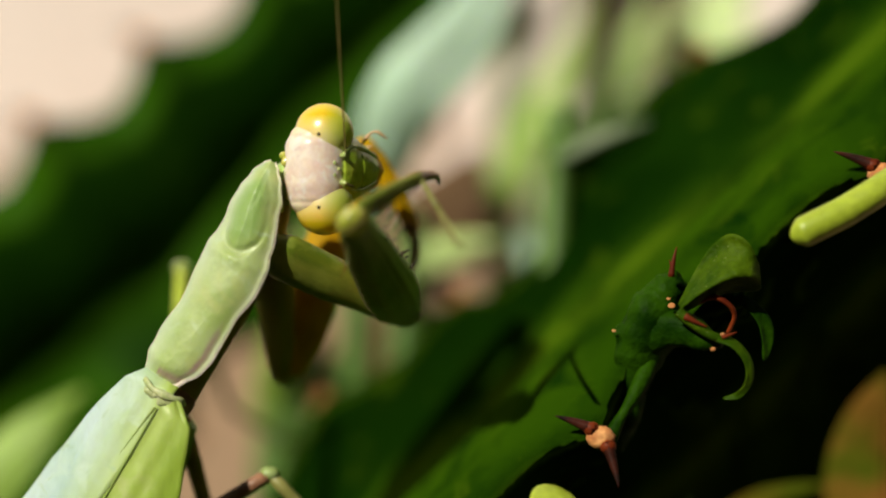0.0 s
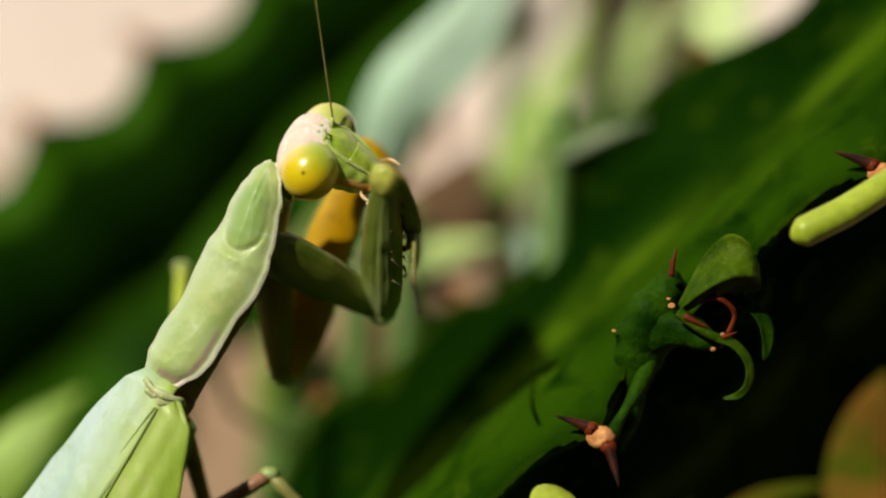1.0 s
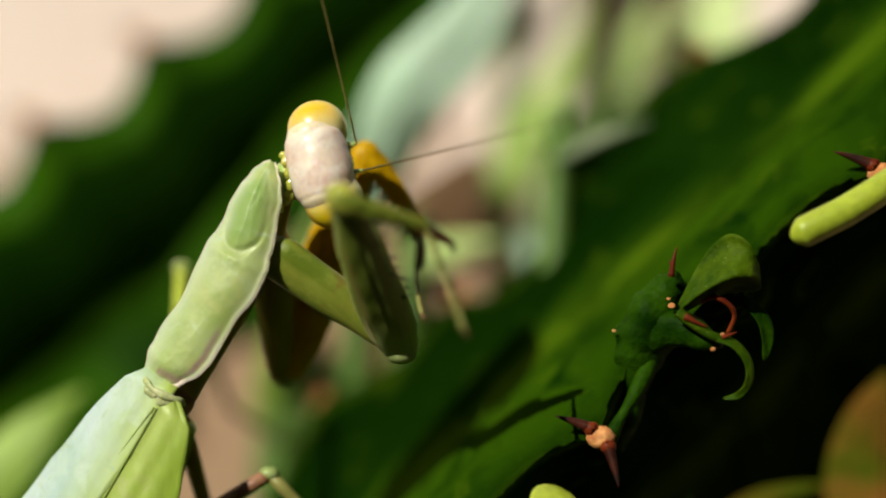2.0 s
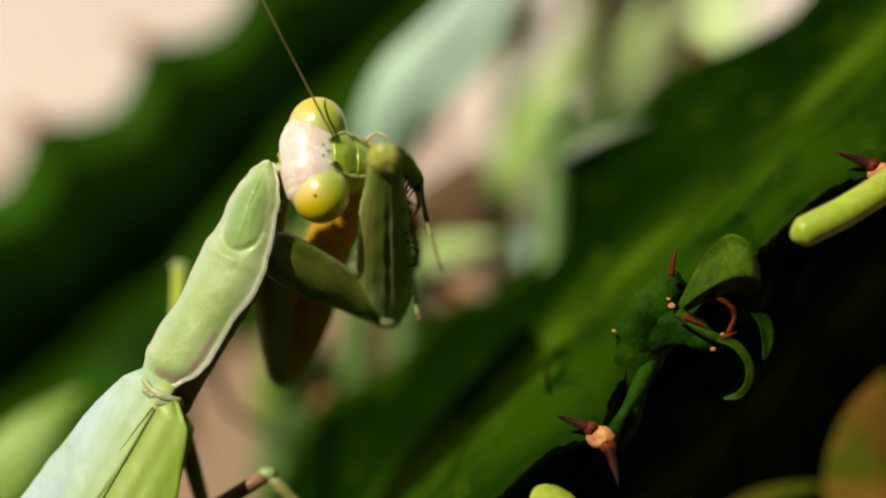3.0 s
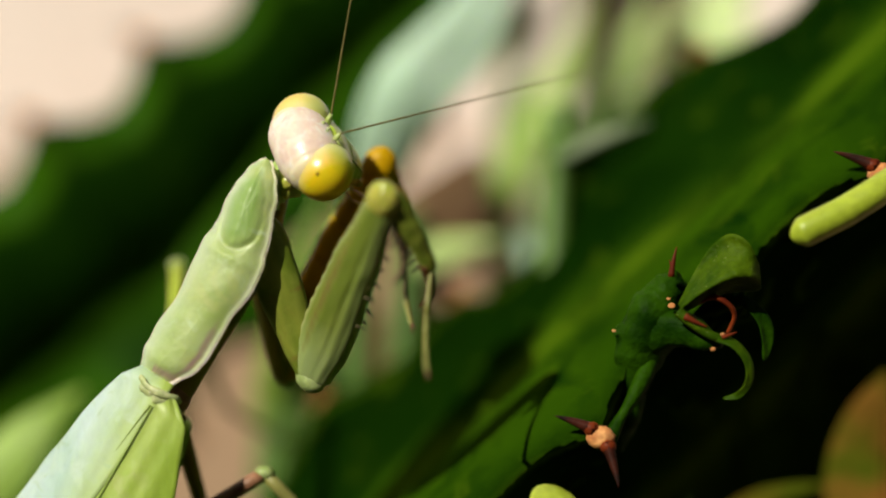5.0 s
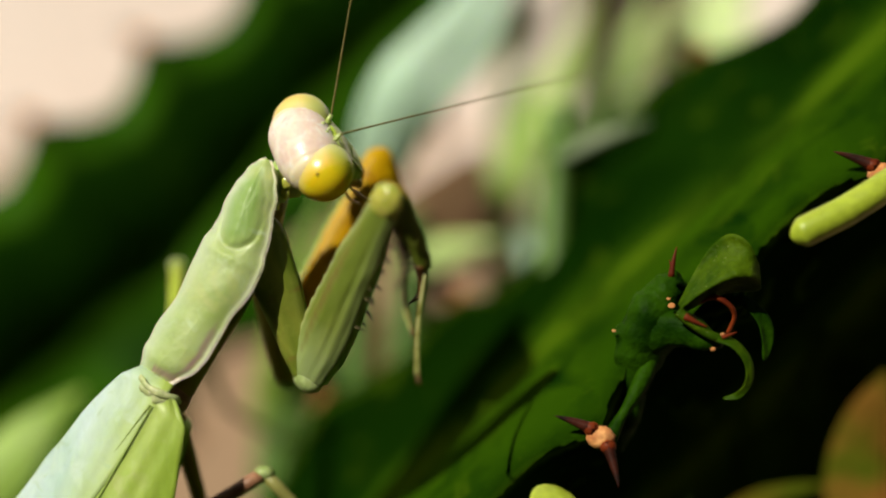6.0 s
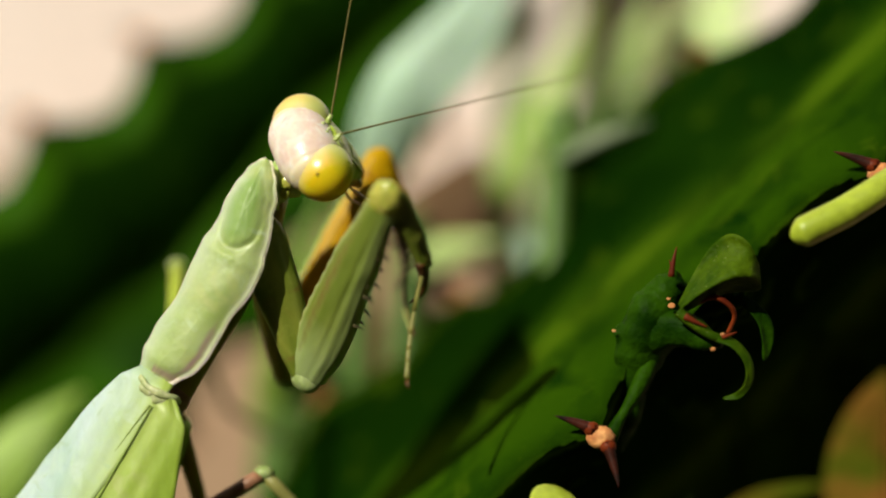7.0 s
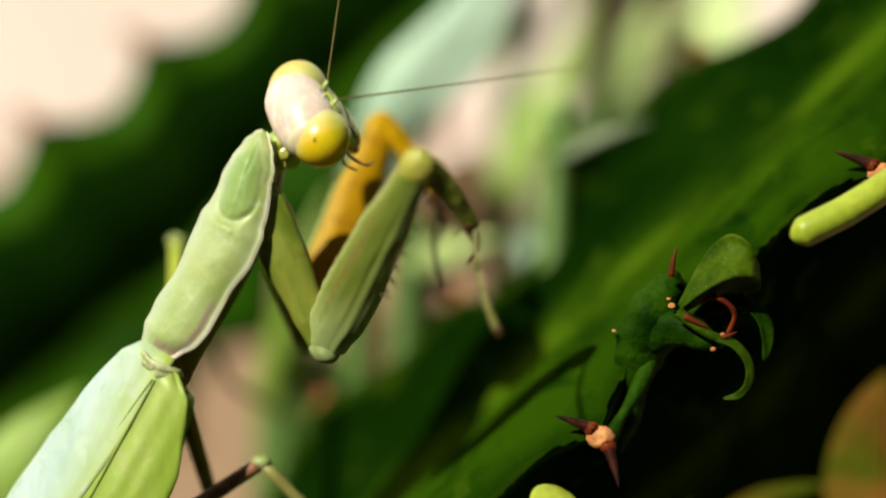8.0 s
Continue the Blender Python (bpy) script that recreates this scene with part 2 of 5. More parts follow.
def tint_along(m, colour, way, start, end):
    """Colour that changes along a direction, in mm from the origin, with a ragged edge."""
    t = m.node_tree
    b = t.nodes["Principled BSDF"]
    old = b.inputs["Base Color"].links[0].from_socket
    co = t.nodes.new("ShaderNodeTexCoord")
    dot = t.nodes.new("ShaderNodeVectorMath")
    dot.operation = "DOT_PRODUCT"
    dot.inputs[1].default_value = way
    t.links.new(co.outputs["Object"], dot.inputs[0])
    n = t.nodes.new("ShaderNodeTexNoise")
    n.inputs["Scale"].default_value = 700
    t.links.new(co.outputs["Object"], n.inputs["Vector"])
    add = t.nodes.new("ShaderNodeMath")
    add.operation = "MULTIPLY_ADD"
    add.inputs[1].default_value = 0.0014
    t.links.new(n.outputs["Fac"], add.inputs[0])
    t.links.new(dot.outputs["Value"], add.inputs[2])
    rng = t.nodes.new("ShaderNodeMapRange")
    rng.inputs["From Min"].default_value, rng.inputs["From Max"].default_value = start * MM, end * MM
    t.links.new(add.outputs["Value"], rng.inputs["Value"])
    mix = t.nodes.new("ShaderNodeMix")
    mix.data_type = "RGBA"
    mix.inputs["B"].default_value = (*colour, 1)
    t.links.new(rng.outputs["Result"], mix.inputs["Factor"])
    t.links.new(old, mix.inputs["A"])
    t.links.new(mix.outputs["Result"], b.inputs["Base Color"])


# orange light bounced from the mouth, painted on the eye's underside
tint_along(M["eye"], (0.62, 0.24, 0.01), (0.3, -0.6, -0.6), 2.2, 3.0)
tint_along(M["wing"], (0.40, 0.52, 0.10), (0.80, -0.40, -0.46), -2.4, 1.2)

blotches(M["pronotum"], (0.50, 0.53, 0.21), 2.4, 0.50, 0.72)
# mint-white sheen of the shield, put into its colour as blotches
blotches(M["pronotum"], (0.50, 0.61, 0.38), 1.7, 0.55, 0.72)
variegate(M["pronotum"], (0.25, 0.38, 0.10), 0.6, 1.1, 0.3, 1.2, "oval")
variegate(M["pronotum"], (0.55, 0.66, 0.52), -1.5, -0.2, 0.7, 2.5, "rim")
variegate(M["pronotum"], (0.62, 0.63, 0.46), 1.04, 0.80, 0.2, 1.5, "rim")
variegate(M["pronotum"], (0.36, 0.22, 0.22), 1.05, 0.25, 0.5, 0.9, "bruise")
blotches(M["prozona"], (0.56, 0.62, 0.22), 1.1, 0.52, 0.72)
blotches(M["leg"], (0.20, 0.13, 0.03), 1.5, 0.56, 0.74)
blotches(M["leg"], (0.27, 0.32, 0.055), 0.7, 0.50, 0.95)
variegate(M["femur"], (0.30, 0.38, 0.12), 0.9, 0.25, 0.5, 2.0, "across")
variegate(M["femur"], (0.34, 0.42, 0.16), 0.10, 0.34, 0.15, 1.5, "lengthwise")
variegate(M["femur"], (0.42, 0.44, 0.17), -0.98, -0.78, 0.15, 1.0, "across")
variegate(M["femur"], (0.19, 0.14, 0.04), 1.1, 0.2, 0.5, 1.2, "hatch")
tint_ends(M["barb"], (0.10, 0.08, 0.03), 0.40, 0.0, "Z", False)
blotches(M["leg_in"], (0.22, 0.08, 0.008), 2.2, 0.52, 0.72)
blotches(M["leaf_rust"], (0.20, 0.080, 0.018), 5.0, 0.46, 0.62)
blotches(M["areole"], (0.36, 0.10, 0.04), 1.3, 0.52, 0.80)
# the strip's tan goes paler towards the bottom
tint_along(M["tan"], (0.44, 0.28, 0.185), (0, 0, -1), -614, -602)
blotches(M["vertex"], (0.62, 0.46, 0.46), 0.8, 0.58, 0.80)
blotches(M["vertex"], (0.88, 0.80, 0.76), 0.9, 0.50, 0.68)
blotches(M["wing"], (0.55, 0.68, 0.58), 2.6, 0.52, 0.72)
blotches(M["wing"], (0.36, 0.50, 0.28), 1.3, 0.60, 0.80)
blotches(M["wing_lime"], (0.40, 0.47, 0.14), 1.6, 0.55, 0.75)

# ---- building helpers: everything is modelled in millimetres ----
BASE = {}


def thing(name, base, label, category, group="", kind=""):
    """An empty at base, which is in mm from the middle of the view."""
    ob = new(name)
    ob.empty_display_size = 0.005
    ob.location = Vector(base) * MM + Vector((0, 0, EYE))
    BASE[name if ob.name == name else ob.name] = Vector(base)
    return tagged(ob, label, category, group, kind)


def part(name, bm, material, parent=None, label="", origin=None, smooth=True, at=None):
    """Links bm (mm) as one mesh. origin: subtracted from the vertices; at: the part's own pose under its parent."""
    mats = material if isinstance(material, (list, tuple)) else [material]
    o = Vector(origin) if origin is not None else Vector((0, 0, 0))
    for v in bm.verts:
        v.co = (v.co - o) * MM
    bmesh.ops.recalc_face_normals(bm, faces=bm.faces[:])
    me = bpy.data.meshes.new(name)
    bm.to_mesh(me)
    bm.free()
    for k in mats:
        me.materials.append(M[k])
    if smooth:
        for p in me.polygons:
            p.use_smooth = True
    ob = new(name, me)
    if parent is not None:
        ob.parent = parent
    if at is not None:
        ob.matrix_basis = at
    if label:
        ob["label"] = label
    return ob


def share(src, name, parent, at):
    """One more object on the mesh of src."""
    ob = new(name, src.data)
    ob.parent = parent
    ob.matrix_basis = at
    return ob


def loft(bm, rings, cap=True, closed=True, mi=0):
    """Skins a list of rings of Vectors."""
    vs = [[bm.verts.new(p) for p in r] for r in rings]
    n = len(vs[0])
    for a, b in zip(vs, vs[1:]):
        for i in range(n if closed else n - 1):
            j = (i + 1) % n
            f = bm.faces.new((a[i], a[j], b[j], b[i]))
            f.material_index = mi
    if cap and closed:
        for r in (vs[0][::-1], vs[-1]):
            c = bm.verts.new(sum((v.co for v in r), Vector()) / n)
            for i in range(n):
                bm.faces.new((r[i], r[(i + 1) % n], c)).material_index = mi
    return vs


def frames_along(pts):
    """Parallel-transported frames along a polyline."""
    out, x = [], None
    for i, p in enumerate(pts):
        d = (pts[min(i + 1, len(pts) - 1)] - pts[max(i - 1, 0)]).normalized()
        if x is None:
            x = d.orthogonal().normalized()
        x = (x - d * x.dot(d)).normalized()
        out.append((d, x, d.cross(x)))
    return out


def smooth_line(pts, n):
    """Catmull-Rom through pts, n points a span."""
    pts = [Vector(p) for p in pts]
    q = [2 * pts[0] - pts[1]] + pts + [2 * pts[-1] - pts[-2]]
    out = []
    for i in range(1, len(q) - 2):
        for k in range(n):
            t = k / n
            a, b, c, d = q[i - 1], q[i], q[i + 1], q[i + 2]
            out.append(0.5 * (2 * b + (c - a) * t + (2 * a - 5 * b + 4 * c - d) * t * t + (3 * b - a - 3 * c + d) * t ** 3))
    return out + [pts[-1]]


def profile(table, s):
    """Smoothly reads a table of (position, value)."""
    if s <= table[0][0]:
        return table[0][1]
    for (a, va), (b, vb) in zip(table, table[1:]):
        if s <= b:
            t = (s - a) / (b - a)
            t = t * t * (3 - 2 * t)
            return va + (vb - va) * t
    return table[-1][1]


def tube(bm, pts, radius, n=10, flat=1.0, wide=None, mi=0):
    """A round or flattened rod; radius is a number or a function of 0..1."""
    pts = [Vector(p) for p in pts]
    rings = []
    for i, (p, (d, x, y)) in enumerate(zip(pts, frames_along(pts))):
        s = i / (len(pts) - 1)
        r = radius(s) if callable(radius) else radius
        if wide is not None:
            x = (Vector(wide) - d * d.dot(Vector(wide))).normalized()
            y = d.cross(x)
        rings.append([p + x * (r * math.cos(2 * math.pi * k / n)) + y * (r * flat * math.sin(2 * math.pi * k / n)) for k in range(n)])
    return loft(bm, rings, mi=mi)


def ball(bm, centre, radii, turn=None, nu=24, nv=16, mi=0, power=1.0):
    """An ellipsoid."""
    turn = turn or Matrix.Identity(3)
    rings = []
    for j in range(1, nv):
        th = math.pi * j / nv
        rings.append([Vector(centre) + turn @ Vector((radii[0] * math.sin(th) ** power * math.cos(2 * math.pi * k / nu),
                      radii[1] * math.sin(th) ** power * math.sin(2 * math.pi * k / nu), radii[2] * math.cos(th))) for k in range(nu)])
    return loft(bm, rings, mi=mi)


def blade(bm, line, width, up, thick=0.5, cup=0.0, mi=0, curl=0.0):
    """A leaf blade of real thickness along a midrib line; width is a function of 0..1; cup bends the edges up."""
    pts = [Vector(p) for p in line]
    rings = []
    for i, p in enumerate(pts):
        s = i / (len(pts) - 1)
        d = (pts[min(i + 1, len(pts) - 1)] - pts[max(i - 1, 0)]).normalized()
        u = (Vector(up) - d * d.dot(Vector(up))).normalized()
        x = d.cross(u)
        w = max(width(s), 0.02)
        top, bot = [], []
        for k in range(9):
            a = k / 4 - 1
            lift = cup * w * a * a + curl * math.sin(a * 3 + s * 7) * w * 0.15
            th = thick * (1 - 0.8 * a * a) * min(1.0, w / thick)
            top.append(p + x * (w * a) + u * (lift + th / 2))
            bot.append(p + x * (w * a) + u * (lift - th / 2))
        rings.append(top + bot[::-1])
    return loft(bm, rings, mi=mi)


# ---- the setting ----
def setting():
    bm = bmesh.new()
    bmesh.ops.create_grid(bm, x_segments=40, y_segments=40, size=300000)
    ob = part("ground", bm, "soil")
    tagged(ob, "dark brown garden soil", "ground", kind="structure")
    bm = bmesh.new()
    nx, nz = 60, 40
    W, H, T, y0 = 4000.0, 2400.0, 150.0, 260.0
    front = [[bm.verts.new((-W / 2 + W * i / nx, y0 + 3 * noise.noise(Vector((i * 0.7, j * 0.7, 2))), H * j / nz)) for i in range(nx + 1)] for j in range(nz + 1)]
    back = [[bm.verts.new((-W / 2 + W * i / nx, y0 + T, H * j / nz)) for i in range(nx + 1)] for j in range(nz + 1)]
    for g in (front, back):
        for j in range(nz):
            for i in range(nx):
                bm.faces.new((g[j][i], g[j][i + 1], g[j + 1][i + 1], g[j + 1][i]))
    for j in (0, nz):
        for i in range(nx):
            bm.faces.new((front[j][i], front[j][i + 1], back[j][i + 1], back[j][i]))
    for i in (0, nx):
        for j in range(nz):
            bm.faces.new((front[j][i], front[j + 1][i], back[j + 1][i], back[j][i]))
    ob = part("wall_garden", bm, "plaster")
    tagged(ob, "pale pinkish plastered garden wall in sun", "wall", kind="structure")


def sky_blockers():
    """Unseen plain dark walls, added round the camera to hold back sky light."""
    for name, x0, x1, y0, y1, h in (("blocker_front", -2300, 2300, -2300, -2200, 2000), ("blocker_left", -2300, -2200, -2190, 250, 2600), ("blocker_right", 2200, 2300, -2190, 250, 2600)):
        bm = bmesh.new()
        bmesh.ops.create_cube(bm, size=1.0)
        for v in bm.verts:
            v.co = Vector(((x0 + x1) / 2 + v.co.x * (x1 - x0), (y0 + y1) / 2 + v.co.y * (y1 - y0), h / 2 + v.co.z * h))
        tagged(part(name, bm, "fence", smooth=False), "unseen dark brown wall that holds back sky light", "wall", kind="structure")


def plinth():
    """An added tan strip whose colour stands for shade on the lower garden wall."""
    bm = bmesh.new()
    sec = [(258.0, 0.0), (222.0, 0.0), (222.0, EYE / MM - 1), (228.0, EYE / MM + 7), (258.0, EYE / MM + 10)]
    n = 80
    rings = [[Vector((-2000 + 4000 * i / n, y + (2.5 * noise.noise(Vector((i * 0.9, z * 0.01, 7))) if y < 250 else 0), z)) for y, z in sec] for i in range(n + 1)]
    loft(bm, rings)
    tagged(part("wall_shade_strip", bm, "tan", smooth=False), "tan strip that stands for shade on the lower wall", "plinth", kind="structure")


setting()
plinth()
sky_blockers()


# ---- the succulent ----
GROUND = -EYE / MM      # ground level in mm from the middle of the view


def ribbed_stem(name, a, b, roll, radius, plant, material, teeth=10.0, phase=0.0, inner=0.42, depth=1.6, n=16, taper=None, hook=0.0, wings=([(0, 1.0)],) * 3, shifts=(0.0, 3.1, 6.2)):
    """A three-winged stem from a to b with toothed wing edges. Returns the part and a function to its edges."""
    a, b = Vector(a), Vector(b)
    d = (b - a).normalized()
    v = Vector((0, 1, 0))
    v = (v - d * d.dot(v)).normalized()
    u = d.cross(v) * -1
    if u.z < 0:
        u = -u
    L = (b - a).length
    rings, ribs = [], []
    steps = int(L / 0.9)

    def size(s):
        return profile(taper, s) if taper else radius

    def bend(s):
        return u * ((taper[0][1] - size(s)) * math.cos(radians(roll)) if taper else 0.0) + u * (1.2 * math.sin(s / 37.0 + phase)) + v * (1.0 * math.sin(s / 29.0 + 1))

    def edge(s, k):
        ang = radians(roll) + 2 * math.pi * k / 3
        ph = (s + shifts[k] + phase) / teeth
        saw = abs(((ph % 1.0) - 0.5) * 2)           # 1 at a tooth, 0 between
        r = size(s) * profile(wings[k], s) + depth * (saw ** 1.7 - 0.4) + 0.4 * noise.noise(Vector((s * 0.13, k * 5.0, phase)))
        side = -u * (hook * (0.35 + saw ** 2.2)) if k == 0 else Vector()
        return a + d * s + bend(s) + (u * math.cos(ang) + v * math.sin(ang)) * r, side, (u * math.cos(ang) + v * math.sin(ang))
    for i in range(steps + 1):
        s = L * i / steps
        ring, row = [], []
        for k in range(3):
            e0, side0, w0 = edge(s, k)
            r0 = (e0 - a - d * s - bend(s)).length
            e1, side1, w1 = edge(s, (k + 1) % 3)
            for j in range(n):
                q = j / n
                ang = radians(roll) + 2 * math.pi * (k + q) / 3
                r1 = (e1 - a - d * s - bend(s)).length
                rr = (r0 if q < 0.5 else r1)
                f = abs(2 * q - 1)
                r = size(s) * inner + (rr - size(s) * inner) * f ** 2.7
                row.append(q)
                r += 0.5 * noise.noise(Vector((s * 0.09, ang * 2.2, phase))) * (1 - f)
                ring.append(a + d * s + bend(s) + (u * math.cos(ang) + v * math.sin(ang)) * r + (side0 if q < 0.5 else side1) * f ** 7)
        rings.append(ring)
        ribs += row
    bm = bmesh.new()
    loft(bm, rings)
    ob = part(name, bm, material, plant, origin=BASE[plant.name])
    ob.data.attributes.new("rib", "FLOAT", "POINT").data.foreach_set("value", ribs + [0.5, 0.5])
    marks = []
    for k in range(3):
        s = (-(shifts[k] + phase)) % teeth
        while s < L:
            p, side, w = edge(s, k)
            marks.append((p + side, w, d, k, s))
            s += teeth
    return ob, marks


def thorn_mesh(parent, length=3.2, r=0.42, material="spine", origin=(0, 0, 0), p=(0, 0, 0), way=(0, 0, 1), name="thorn"):
    """One curved thorn at p."""
    bm = bmesh.new()
    w = Vector(way).normalized()
    side = w.orthogonal().normalized()
    pts = [Vector(p) + w * (length * i / 8) + side * (0.12 * length * (i / 8) ** 2) for i in range(9)]
    tube(bm, pts, lambda s: r * (1 - s) ** 0.8 + 0.015, 8)
    return part(name, bm, material, parent, origin=origin)


def pad_mesh(parent, p, way, r=0.8, origin=(0, 0, 0)):
    bm = bmesh.new()
    q = Vector((0, 0, 1)).rotation_difference(Vector(way)).to_matrix()
    ball(bm, p, (r, r * 0.8, r * 0.55), q, 12, 8)
    for v in bm.verts:
        v.co += Vector((noise.noise(v.co * 2.1), noise.noise(v.co * 2.1 + Vector((9, 0, 0))), 0)) * 0.18
    return part("corky_pad", bm, "areole", parent, origin=origin)


def dress(ob, marks, plant, keep, length=3.0):
    """Thorn pairs and corky pads on the teeth that keep() accepts."""
    o = BASE[plant.name]
    for p, w, d, k, s in marks:
        if not keep(p, k):
            continue
        pad_mesh(ob, p, w, 0.85, o)
        for sg in (1, -1):
            across = d.cross(w).normalized()
            way = (w * 0.1 + across * 0.92 * sg - d * 0.38).normalized()
            root = p + w * 0.1 + across * 0.55 * sg
            thorn_mesh(ob, length * random.uniform(0.75, 1.0), 0.40, "spine", o, root, way)
            bm = bmesh.new()
            ball(bm, root + way * 0.2, (0.5, 0.42, 0.44), None, 10, 7)
            part("thorn_base", bm, "thorn_red", ob, "red thorn base", origin=o)


def succulent():
    plant = thing("succulent_plant", (-120, 45, GROUND), "dark green three-winged thorny succulent rooted in the soil", "plant")
    o = BASE[plant.name]
    bm = bmesh.new()
    tube(bm, smooth_line([(-120, 45, GROUND - 5), (-122, 47, GROUND + 200), (-128, 45, -260), (-120, 40, -150)], 10), lambda s: 32 - 10 * s, 20)
    part("trunk", bm, "twig", plant, "grey corky lower trunk", origin=o)
    # the stem whose near wing lies in the plane of the mantis
    a, b = Vector((10.01, 0.00, -11.84)), Vector((26.74, 0.00, 3.62))
    d = (b - a).normalized()
    u = Vector((-d.z, 0, d.x))
    c0 = a - u * 0.9 + Vector((0, 19.2, 0))
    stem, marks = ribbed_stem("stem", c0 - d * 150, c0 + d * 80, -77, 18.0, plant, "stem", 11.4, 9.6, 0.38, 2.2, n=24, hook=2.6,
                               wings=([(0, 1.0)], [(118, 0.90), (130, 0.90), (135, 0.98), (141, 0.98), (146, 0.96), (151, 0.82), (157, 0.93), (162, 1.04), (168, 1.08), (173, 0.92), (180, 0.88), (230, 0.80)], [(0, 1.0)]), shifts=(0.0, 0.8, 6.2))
    dress(stem, marks, plant, lambda p, k: abs(p.x) < 45 and abs(p.z) < 35 and not (k == 0 and 13 < p.x < 22))
    ends = [c0 - d * 148]
    # the darker stem behind
    a, b = Vector((-27.30, 48.00, 7.02)), Vector((-19.91, 48.00, 13.01))
    d = (b - a).normalized()
    u = Vector((-d.z, 0, d.x))
    c0 = a - u * 13.8 + Vector((0, 12, 0))
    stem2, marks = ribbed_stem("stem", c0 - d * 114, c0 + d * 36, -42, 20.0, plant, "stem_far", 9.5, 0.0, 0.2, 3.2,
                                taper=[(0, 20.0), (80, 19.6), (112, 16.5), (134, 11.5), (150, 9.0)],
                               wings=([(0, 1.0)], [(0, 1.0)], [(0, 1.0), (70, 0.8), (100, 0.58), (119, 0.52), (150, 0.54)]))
    dress(stem2, marks, plant, lambda p, k: abs(p.x) < 45 and abs(p.z) < 35, 2.2)
    ends.append(c0 - d * 112)
    for e in ends:
        bm = bmesh.new()
        tube(bm, smooth_line([(-120, 40, -160), (-125, 35, -120), e.lerp(Vector((-125, 35, -120)), 0.4), e, e + d * 6], 8), lambda s: 16 - 8 * s, 16)
        part("branch", bm, "stem_far", plant, "green base of a stem", origin=o)
    return plant


PLANT = succulent()


def growth():
    """The curled young growth, shoots and a tooth's leaves on the near wing."""
    o = BASE[PLANT.name]
    stem = [c for c in PLANT.children if c.name == "stem"][0]
    bm = bmesh.new()
    pts = smooth_line([(10.46, 5.00, -11.85), (11.10, 4.20, -9.78), (11.53, 3.40, -7.05), (12.18, 2.80, -4.84), (13.04, 2.60, -3.16), (13.69, 2.20, -1.98), (13.95, 2.00, -1.37)], 8)
    tube(bm, pts, lambda s: profile([(0, 0.5), (0.2, 0.9), (0.42, 1.75), (0.62, 1.85), (0.8, 1.25), (0.95, 0.6), (1, 0.15)], s), 18, 0.8)
    tube(bm, smooth_line([(10.13, 2.00, -5.13), (10.78, 2.40, -5.07), (11.81, 2.80, -4.84), (13.19, 3.40, -4.86)], 6), lambda s: profile([(0, 0.1), (0.3, 0.75), (1, 1.5)], s), 14)
    tube(bm, smooth_line([(12.31, 2.80, -5.01), (13.93, 1.60, -4.65), (15.54, 0.60, -5.30), (16.33, 0.00, -5.49)], 6), lambda s: 1.5 - 1.15 * s, 14)
    for v in bm.verts:
        v.co += Vector((noise.noise(v.co * 0.9), noise.noise(v.co * 0.9 + Vector((5, 0, 0))), noise.noise(v.co * 0.9 + Vector((0, 5, 0))))) * 0.22
        v.co += Vector((noise.noise(v.co * 2.6), noise.noise(v.co * 2.6 + Vector((7, 0, 0))), noise.noise(v.co * 2.6 + Vector((0, 7, 0))))) * 0.12
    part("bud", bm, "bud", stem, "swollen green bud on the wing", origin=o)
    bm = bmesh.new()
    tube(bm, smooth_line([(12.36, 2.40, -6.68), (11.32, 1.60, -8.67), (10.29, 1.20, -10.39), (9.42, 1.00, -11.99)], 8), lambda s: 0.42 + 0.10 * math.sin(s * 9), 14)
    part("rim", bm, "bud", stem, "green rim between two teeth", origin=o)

    def leaf(line, half, up, cup, thick, label, material="leaf", n=8, shape=None):
        bm = bmesh.new()
        blade(bm, smooth_line(line, n), shape or (lambda s: half * math.sin(math.pi * (0.12 + 0.84 * s)) ** 0.8), up, thick, cup, curl=0.5)
        part("young_leaf", bm, material, stem, label, origin=o)
    # the spoon: a lit upper lobe folded over a shaded lower one, with a rolled rim
    lines = [smooth_line(l, 8) for l in ([(13.87, 0.60, -3.23), (14.82, 0.90, -1.37), (15.82, 0.80, 0.17), (16.91, 0.20, 0.90), (17.96, -0.40, 0.37), (18.64, 0.20, -0.97)],
                                         [(13.96, -0.20, -3.49), (14.98, -0.80, -2.68), (16.15, -1.20, -1.95), (17.27, -1.20, -1.56), (18.17, -0.70, -1.62), (18.69, 0.00, -1.86)],
                                         [(14.18, 0.20, -3.73), (15.38, 0.30, -3.13), (16.60, 0.50, -2.63), (17.61, 0.70, -2.50), (18.35, 0.70, -2.47), (18.73, 0.50, -2.30)])]
    bm = bmesh.new()
    rings = []
    for i, (up, mid, low) in enumerate(zip(*lines)):
        s = i / (len(lines[0]) - 1)
        top = []
        for k in range(17):
            q = k / 16
            a, b, g = (up, mid, q / 0.6) if q < 0.6 else (mid, low, (q - 0.6) / 0.4)
            p = a.lerp(b, g)
            swell = 0.35 * math.sin(math.pi * min(1.0, q / 0.6)) * math.sin(math.pi * (0.1 + 0.85 * s))
            roll = 0.30 * math.exp(-(q / 0.07) ** 2) * math.sin(math.pi * s)
            top.append(p + Vector((0, -roll + 0.75 * swell + 0.05 * noise.noise(p * 2.5), 0)))
        rings.append(top + [p + Vector((0.04, 0.22, -0.04)) for p in top[::-1]])
    loft(bm, rings)
    part("young_leaf", bm, "leaf", stem, "spoon-shaped folded young leaf", origin=o)
